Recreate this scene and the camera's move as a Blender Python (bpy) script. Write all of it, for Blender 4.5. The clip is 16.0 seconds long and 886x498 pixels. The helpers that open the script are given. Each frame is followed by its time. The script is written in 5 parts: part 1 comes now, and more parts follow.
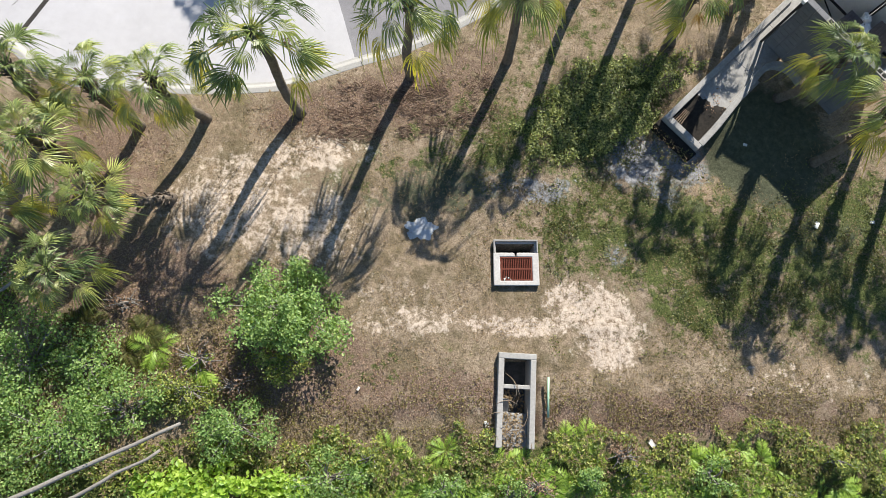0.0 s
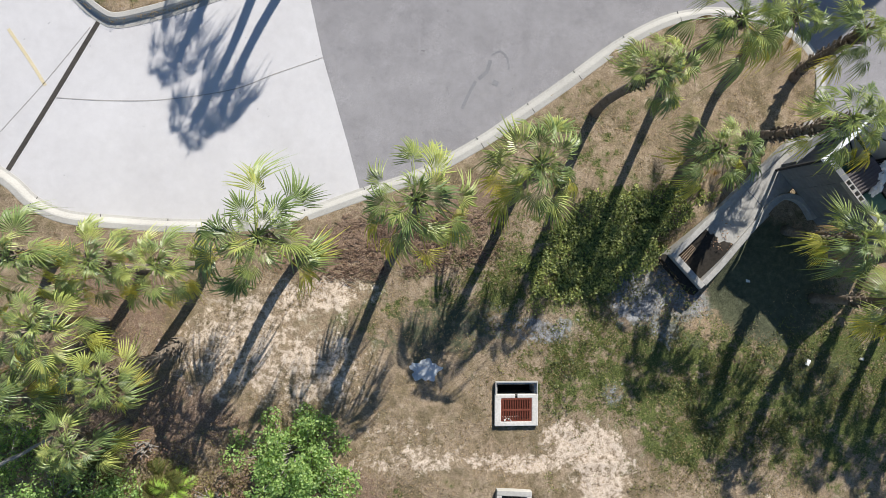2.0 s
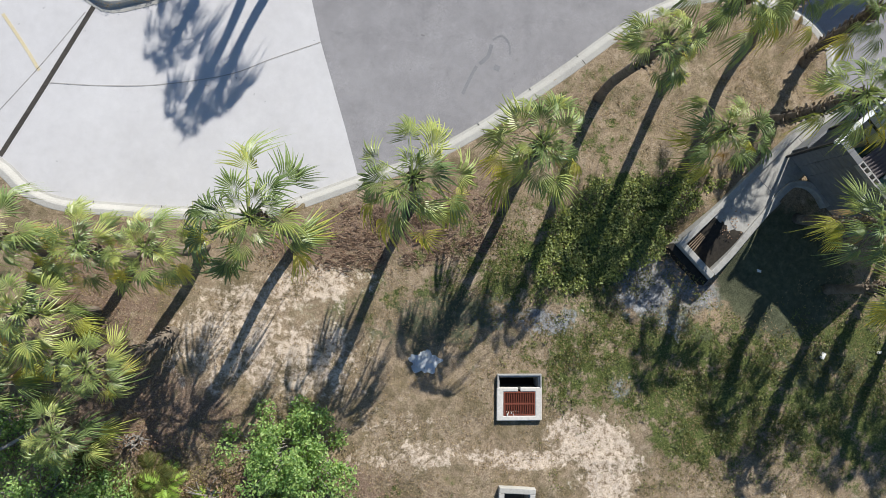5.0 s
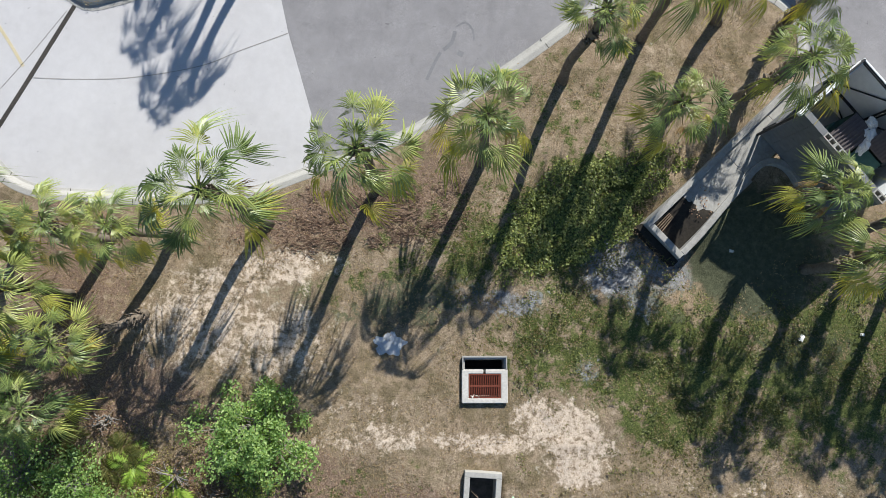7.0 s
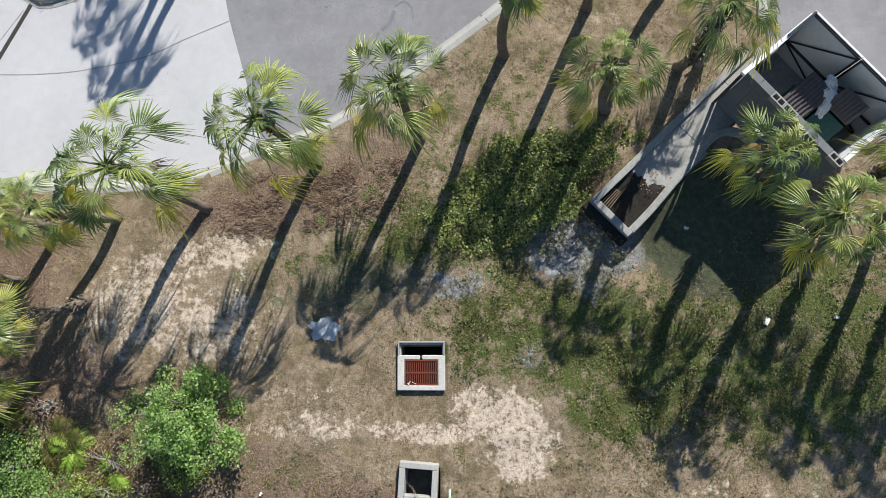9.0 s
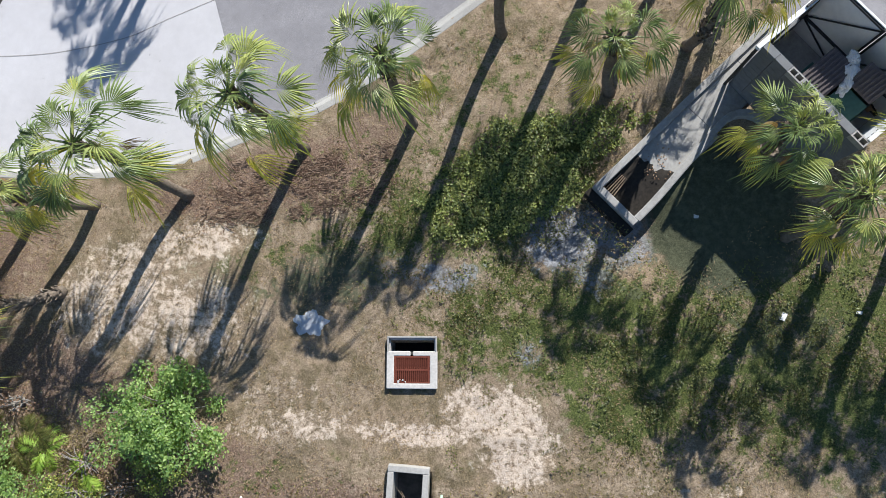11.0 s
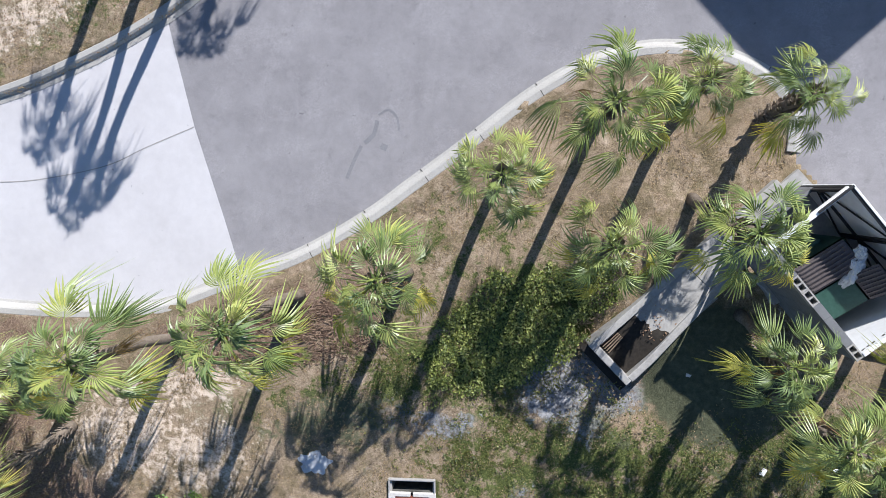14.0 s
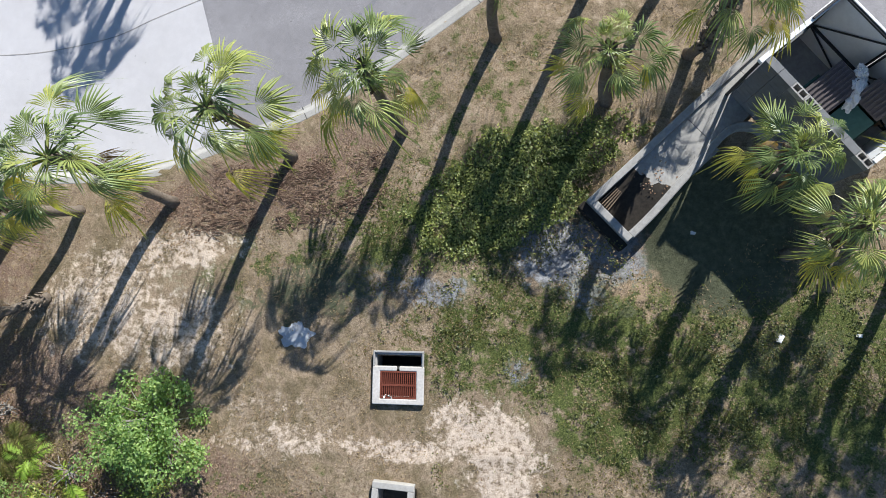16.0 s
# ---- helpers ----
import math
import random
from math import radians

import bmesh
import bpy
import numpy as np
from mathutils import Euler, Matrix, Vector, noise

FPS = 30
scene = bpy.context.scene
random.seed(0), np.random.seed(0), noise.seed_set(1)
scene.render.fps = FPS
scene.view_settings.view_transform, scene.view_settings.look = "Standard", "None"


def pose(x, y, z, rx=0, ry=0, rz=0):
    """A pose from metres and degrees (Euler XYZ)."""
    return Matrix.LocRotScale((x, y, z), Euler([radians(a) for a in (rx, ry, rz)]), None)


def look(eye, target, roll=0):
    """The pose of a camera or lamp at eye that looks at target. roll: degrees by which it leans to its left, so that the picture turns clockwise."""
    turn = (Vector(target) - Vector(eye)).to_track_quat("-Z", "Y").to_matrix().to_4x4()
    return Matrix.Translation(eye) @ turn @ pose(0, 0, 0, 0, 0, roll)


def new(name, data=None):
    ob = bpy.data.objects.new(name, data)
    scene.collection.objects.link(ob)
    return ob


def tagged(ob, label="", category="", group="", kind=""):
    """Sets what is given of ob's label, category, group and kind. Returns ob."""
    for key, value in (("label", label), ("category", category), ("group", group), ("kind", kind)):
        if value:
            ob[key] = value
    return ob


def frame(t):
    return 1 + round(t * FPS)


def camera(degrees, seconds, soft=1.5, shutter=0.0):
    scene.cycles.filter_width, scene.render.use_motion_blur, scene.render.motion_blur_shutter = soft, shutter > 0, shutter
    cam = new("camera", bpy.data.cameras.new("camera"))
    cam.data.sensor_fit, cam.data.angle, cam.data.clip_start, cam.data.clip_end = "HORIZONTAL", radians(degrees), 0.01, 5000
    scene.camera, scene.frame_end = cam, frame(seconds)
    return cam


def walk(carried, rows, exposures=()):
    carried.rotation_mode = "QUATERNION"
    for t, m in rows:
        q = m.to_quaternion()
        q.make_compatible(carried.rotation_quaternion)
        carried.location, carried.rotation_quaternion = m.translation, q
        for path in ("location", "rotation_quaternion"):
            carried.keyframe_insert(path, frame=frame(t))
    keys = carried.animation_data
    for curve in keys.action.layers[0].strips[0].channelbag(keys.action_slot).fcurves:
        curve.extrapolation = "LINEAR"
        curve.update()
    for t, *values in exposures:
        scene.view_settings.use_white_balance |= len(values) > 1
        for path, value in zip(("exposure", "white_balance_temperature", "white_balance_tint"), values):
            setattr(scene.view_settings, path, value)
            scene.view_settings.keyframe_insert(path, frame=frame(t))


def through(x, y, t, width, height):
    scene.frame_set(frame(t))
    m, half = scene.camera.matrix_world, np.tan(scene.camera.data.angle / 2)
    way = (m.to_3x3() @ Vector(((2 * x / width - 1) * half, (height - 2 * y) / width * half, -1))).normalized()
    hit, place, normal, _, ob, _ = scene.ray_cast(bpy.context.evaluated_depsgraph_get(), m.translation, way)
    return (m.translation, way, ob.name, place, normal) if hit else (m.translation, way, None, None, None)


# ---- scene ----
cam = camera(70.0, 16.0, soft=0.5)
PATH = [  # seconds, place, turn
    (0, -2.904, -2.765, 19.048, 11.40, -3.86, -0.54),
    (0.5, -2.997, -0.387, 19.384, 8.18, -4.07, -0.31),
    (1, -3.198, 2.273, 19.729, 4.66, -4.45, -0.05),
    (1.5, -3.284, 4.303, 20.061, 2.04, -4.46, 0.15),
    (2, -3.347, 5.396, 20.140, 0.43, -4.58, 0.51),
    (2.5, -3.462, 5.583, 19.870, 0.27, -4.77, 0.57),
    (3, -3.400, 5.431, 19.593, 0.49, -4.60, 0.72),
    (3.5, -3.477, 5.166, 19.454, 0.97, -4.71, 0.66),
    (4, -3.462, 5.034, 19.470, 1.10, -4.62, 0.53),
    (6.5, -1.631, 3.473, 19.712, 3.77, -1.78, 0.48),
    (7, -0.849, 3.187, 19.692, 4.24, -0.66, 0.07),
    (7.5, 0.624, 3.001, 19.603, 4.47, 1.45, -0.46),
    (8, 1.663, 2.714, 19.493, 4.93, 2.93, -0.45),
    (8.5, 2.406, 2.307, 19.213, 5.70, 4.05, -0.32),
    (9, 2.847, 2.065, 18.794, 6.08, 4.73, -0.23),
    (9.5, 3.133, 1.640, 18.276, 6.95, 5.22, 0.15),
    (12, 3.203, 1.893, 17.527, 6.01, 5.54, 0.06),
    (12.5, 3.170, 3.741, 17.517, 3.29, 5.47, -0.10),
    (13, 3.132, 6.113, 17.507, -0.17, 5.25, -0.44),
    (13.5, 3.231, 8.521, 17.588, -3.77, 5.28, -0.38),
    (14, 3.207, 9.795, 17.686, -5.52, 5.16, -0.34),
    (14.5, 3.296, 9.374, 17.688, -5.03, 5.28, -0.17),
    (15, 3.516, 7.326, 17.690, -1.97, 5.77, 0.67),
    (15.5, 3.719, 4.642, 17.469, 2.00, 6.26, 0.89),
    (16, 3.716, 2.622, 17.170, 5.11, 6.28, 0.93),
]
walk(cam, [(t, pose(x, y, z, rx, ry, rz)) for t, x, y, z, rx, ry, rz in PATH],
     exposures=[(0, 0.74, 6510, 9.5), (1, 0.71, 6490, 9.5), (2.5, 0.55, 6430, 9), (4.2, 0.51, 6370, 8.5), (6.3, 0.49, 6290, 7.5), (9.7, 0.51, 6250, 7.5), (12, 0.66, 5970, 11.5), (13, 0.63, 5910, 11.5), (14, 0.69, 5970, 12.5), (14.5, 0.68, 5930, 12), (15, 0.59, 5950, 11.5), (16, 0.61, 6090, 9.5)])

# ---- light ----
SUN_EL, SUN_TO = radians(33.8), Vector((0.39, 0.921))
world = bpy.data.worlds.new("sky")
scene.world = world
world.use_nodes = True
wn = world.node_tree.nodes
sky = wn.new("ShaderNodeTexSky")
sky.sky_type = "NISHITA"
sky.sun_disc = False
sky.dust_density, sky.ozone_density = 0.2, 4.0
sky.sun_elevation = SUN_EL
sky.sun_rotation = math.atan2(SUN_TO.x, SUN_TO.y)
world.node_tree.links.new(sky.outputs[0], wn["Background"].inputs[0])
wn["Background"].inputs[1].default_value = 0.078
sun_data = bpy.data.lights.new("sun", "SUN")
sun_data.energy, sun_data.angle, sun_data.color = 5.0, radians(0.53), (1.0, 0.955, 0.885)
sun = new("sun", sun_data)
to_sun = Vector((SUN_TO.x * math.cos(SUN_EL), SUN_TO.y * math.cos(SUN_EL), math.sin(SUN_EL)))
sun.matrix_world = look(tuple(to_sun * 60), (0, 0, 0))


# ---- materials ----
def material(name, rough=0.8, metal=0.0):
    m = bpy.data.materials.new(name)
    m.use_nodes = True
    nt = m.node_tree
    b = nt.nodes["Principled BSDF"]
    b.inputs["Roughness"].default_value = rough
    b.inputs["Metallic"].default_value = metal
    b.inputs["Specular IOR Level"].default_value = 0.25 if rough > 0.5 else 0.6
    return m, nt, b


def node(nt, kind, **kw):
    n = nt.nodes.new(kind)
    for k, v in kw.items():
        if k in n.inputs:
            n.inputs[k].default_value = v
    return n


def noise_of(nt, scale, detail=4.0, rough=0.6, coord="Object"):
    tc = nt.nodes.new("ShaderNodeTexCoord")
    n = node(nt, "ShaderNodeTexNoise", Scale=scale, Detail=detail, Roughness=rough)
    nt.links.new(tc.outputs[coord], n.inputs["Vector"])
    return n.outputs["Fac"]


def ramp(nt, fac, stops):
    r = nt.nodes.new("ShaderNodeValToRGB")
    while len(r.color_ramp.elements) < len(stops):
        r.color_ramp.elements.new(0.5)
    for e, (p, c) in zip(r.color_ramp.elements, stops):
        e.position = p
        e.color = (*c, 1) if len(c) == 3 else c
    nt.links.new(fac, r.inputs[0])
    return r.outputs[0]


def mix(nt, fac, a, b, mode="MIX"):
    m = nt.nodes.new("ShaderNodeMix")
    m.data_type, m.blend_type = "RGBA", mode
    for sock, v in ((m.inputs[0], fac), (m.inputs[6], a), (m.inputs[7], b)):
        if isinstance(v, (int, float)):
            sock.default_value = v
        elif isinstance(v, tuple):
            sock.default_value = (*v, 1)
        else:
            nt.links.new(v, sock)
    return m.outputs[2]


def maths(nt, op, a, b=0.0, clamp=False):
    m = nt.nodes.new("ShaderNodeMath")
    m.operation, m.use_clamp = op, clamp
    for sock, v in zip(m.inputs, (a, b)):
        if isinstance(v, (int, float)):
            sock.default_value = v
        else:
            nt.links.new(v, sock)
    return m.outputs[0]


def bump(nt, b, height, strength=0.4, dist=0.02):
    n = node(nt, "ShaderNodeBump", Strength=strength, Distance=dist)
    nt.links.new(height, n.inputs["Height"])
    nt.links.new(n.outputs[0], b.inputs["Normal"])


def plain(name, dark, light, scale=8.0, rough=0.8, metal=0.0, big=0.7, relief=0.3, dist=0.01, per_object=0.0):
    """Two tones mixed by a fine and a coarse noise, with fine relief."""
    m, nt, b = material(name, rough, metal)
    fine, coarse = noise_of(nt, scale), noise_of(nt, big, 3.0)
    fac = maths(nt, "ADD", maths(nt, "MULTIPLY", fine, 0.6), maths(nt, "MULTIPLY", coarse, 0.4))
    if per_object:
        oi = nt.nodes.new("ShaderNodeObjectInfo")
        fac = maths(nt, "ADD", fac, maths(nt, "MULTIPLY", maths(nt, "SUBTRACT", oi.outputs["Random"], 0.5), per_object))
    col = ramp(nt, fac, [(0.3, dark), (0.7, light)])
    nt.links.new(col, b.inputs["Base Color"])
    if relief:
        bump(nt, b, fine, relief, dist)
    return m


def leafy(name, tones, rough=0.5, through=0.35, island=True):
    """Leaves: tone by piece, light passing through the blade."""
    m, nt, b = material(name, rough)
    rnd = nt.nodes.new("ShaderNodeNewGeometry").outputs["Random Per Island"]
    if not island:
        whole = nt.nodes.new("ShaderNodeObjectInfo").outputs["Random"]
        rnd = maths(nt, "ADD", maths(nt, "MULTIPLY", whole, 0.68), maths(nt, "MULTIPLY", rnd, 0.32))
    fac = maths(nt, "ADD", maths(nt, "MULTIPLY", rnd, 0.75), maths(nt, "MULTIPLY", noise_of(nt, 1.3, 2.0), 0.25))
    col = ramp(nt, fac, tones)
    nt.links.new(col, b.inputs["Base Color"])
    tr = nt.nodes.new("ShaderNodeBsdfTranslucent")
    nt.links.new(mix(nt, 1.0, mix(nt, 1.0, col, col, "ADD"), (0.95, 0.85, 0.3), "MULTIPLY"), tr.inputs["Color"])
    ms = node(nt, "ShaderNodeMixShader", Fac=through)
    nt.links.new(b.outputs[0], ms.inputs[1])
    nt.links.new(tr.outputs[0], ms.inputs[2])
    nt.links.new(ms.outputs[0], nt.nodes["Material Output"].inputs[0])
    return m


def ground_material():
    """Dry soil and thatch, with sand, turf, leaf litter and painted shade where the cover says so."""
    m, nt, b = material("soil", 0.95)
    at = nt.nodes.new("ShaderNodeAttribute")
    at.attribute_name = "cover"
    sep = nt.nodes.new("ShaderNodeSeparateColor")
    nt.links.new(at.outputs["Color"], sep.inputs[0])
    sand_w, turf_w, litter_w = sep.outputs
    shade_w = at.outputs["Alpha"]
    n1, n2, n3 = noise_of(nt, 1.7, 10.0, 0.72), noise_of(nt, 5.5, 10.0, 0.78), noise_of(nt, 21.0, 8.0, 0.85)
    blot = noise_of(nt, 0.5, 5.0, 0.65)
    dry = ramp(nt, n2, [(0.36, (0.0602, 0.0404, 0.0241)), (0.5, (0.215, 0.159, 0.103)), (0.64, (0.404, 0.318, 0.224))])
    dry = mix(nt, ramp(nt, n3, [(0.46, (0, 0, 0)), (0.56, (0.75, 0.75, 0.75))]), dry, (0.404, 0.318, 0.215))
    n4 = noise_of(nt, 34.0, 4.0, 0.7)
    dry = mix(nt, ramp(nt, noise_of(nt, 2.3, 9.0, 0.74), [(0.54, (0, 0, 0)), (0.62, (0.6, 0.6, 0.6))]), dry, (0.5, 0.4, 0.3))
    dry = mix(nt, ramp(nt, n4, [(0.55, (0, 0, 0)), (0.65, (0.45, 0.45, 0.45))]), dry, (0.0774, 0.0585, 0.0387))
    dry = mix(nt, ramp(nt, n1, [(0.5, (0, 0, 0)), (0.62, (0.6, 0.6, 0.6))]), dry, (0.146, 0.129, 0.0516))
    dry = mix(nt, ramp(nt, blot, [(0.42, (0, 0, 0)), (0.6, (0.55, 0.55, 0.55))]), dry, (0.31, 0.228, 0.15))
    patch = noise_of(nt, 1.05, 8.0, 0.7)
    dry = mix(nt, ramp(nt, patch, [(0.49, (0, 0, 0)), (0.58, (0.62, 0.62, 0.62))]), dry, ramp(nt, n3, [(0.36, (0.043, 0.0387, 0.0172)), (0.5, (0.112, 0.0903, 0.043)), (0.64, (0.215, 0.172, 0.0946))]))

    def weight(w, edge=1.0):
        k = maths(nt, "ADD", w, maths(nt, "MULTIPLY", maths(nt, "SUBTRACT", n1, 0.5), 2.6 * edge))
        k = maths(nt, "ADD", k, maths(nt, "MULTIPLY", maths(nt, "SUBTRACT", n2, 0.5), 1.8 * edge))
        return ramp(nt, k, [(0.38, (0, 0, 0)), (0.62, (1, 1, 1))])

    litter = ramp(nt, n3, [(0.38, (0.095, 0.062, 0.042)), (0.5, (0.2, 0.135, 0.095)), (0.6, (0.36, 0.265, 0.195))])
    turf = ramp(nt, n3, [(0.38, (0.0234, 0.0359, 0.00936)), (0.5, (0.078, 0.0975, 0.025)), (0.62, (0.187, 0.195, 0.0663))])
    sand = ramp(nt, n2, [(0.4, (0.2, 0.145, 0.095)), (0.46, (0.5, 0.395, 0.295)), (0.57, (0.66, 0.545, 0.43))])
    c = mix(nt, weight(litter_w), dry, litter)
    c = mix(nt, weight(turf_w), c, turf)
    grain = ramp(nt, noise_of(nt, 40.0, 5.0, 0.75), [(0.34, (0.62, 0.6, 0.57)), (0.5, (1.0, 1.0, 1.0)), (0.66, (1.35, 1.35, 1.33))])
    c = mix(nt, 1.0, c, grain, "MULTIPLY")
    c = mix(nt, weight(sand_w, 0.8), c, mix(nt, ramp(nt, n4, [(0.55, (0, 0, 0)), (0.65, (0.55, 0.55, 0.55))]), sand, (0.22, 0.16, 0.1)))
    at = nt.nodes.new("ShaderNodeAttribute")
    at.attribute_name = "deposit"
    silt = ramp(nt, n2, [(0.38, (0.085, 0.083, 0.08)), (0.48, (0.2, 0.197, 0.195)), (0.58, (0.34, 0.335, 0.33))])
    c = mix(nt, weight(at.outputs["Fac"], 0.7), c, silt)
    # Dark olive soil colour that paints shade into the ground, weighted by cover alpha.
    painted_shade = ramp(nt, n2, [(0.36, (0.055, 0.06, 0.034)), (0.5, (0.085, 0.09, 0.052)), (0.66, (0.13, 0.135, 0.08))])
    c = mix(nt, weight(shade_w, 0.5), c, painted_shade)
    nt.links.new(c, b.inputs["Base Color"])
    bump(nt, b, maths(nt, "ADD", n2, maths(nt, "MULTIPLY", n3, 0.5)), 0.7, 0.05)
    return m


def paving(name, dark, light, speck, rough, wear=0.0):
    """Poured or rolled surface: broad tone, traffic wear, aggregate and a few spots."""
    m, nt, b = material(name, rough)
    big, mid, fine = noise_of(nt, 0.35, 4.0), noise_of(nt, 3.0, 6.0, 0.7), noise_of(nt, 60.0, 3.0, 0.8)
    fac = maths(nt, "ADD", maths(nt, "MULTIPLY", big, 0.55), maths(nt, "MULTIPLY", mid, 0.45))
    c = ramp(nt, fac, [(0.35, dark), (0.65, light)])
    c = mix(nt, ramp(nt, fine, [(0.48, (0, 0, 0)), (0.66, (0.5, 0.5, 0.5))]), c, speck)
    if wear:
        rub = maths(nt, "MULTIPLY", ramp(nt, noise_of(nt, 0.8, 7.0, 0.7), [(0.47, (0, 0, 0)), (0.6, (1, 1, 1))]), ramp(nt, noise_of(nt, 26.0, 5.0, 0.8), [(0.45, (0, 0, 0)), (0.6, (1, 1, 1))]))
        c = mix(nt, maths(nt, "MULTIPLY", rub, wear), c, tuple(1.35 * v for v in light))
        c = mix(nt, ramp(nt, noise_of(nt, 1.9, 8.0, 0.75), [(0.58, (0, 0, 0)), (0.7, (0.45, 0.45, 0.45))]), c, tuple(0.72 * v for v in dark))
    spots = ramp(nt, noise_of(nt, 4.5, 2.0), [(0.74, (0, 0, 0)), (0.78, (0.55, 0.55, 0.55))])
    c = mix(nt, spots, c, tuple(0.5 * v for v in dark))
    nt.links.new(c, b.inputs["Base Color"])
    bump(nt, b, maths(nt, "ADD", fine, mid), 0.3, 0.008)
    return m


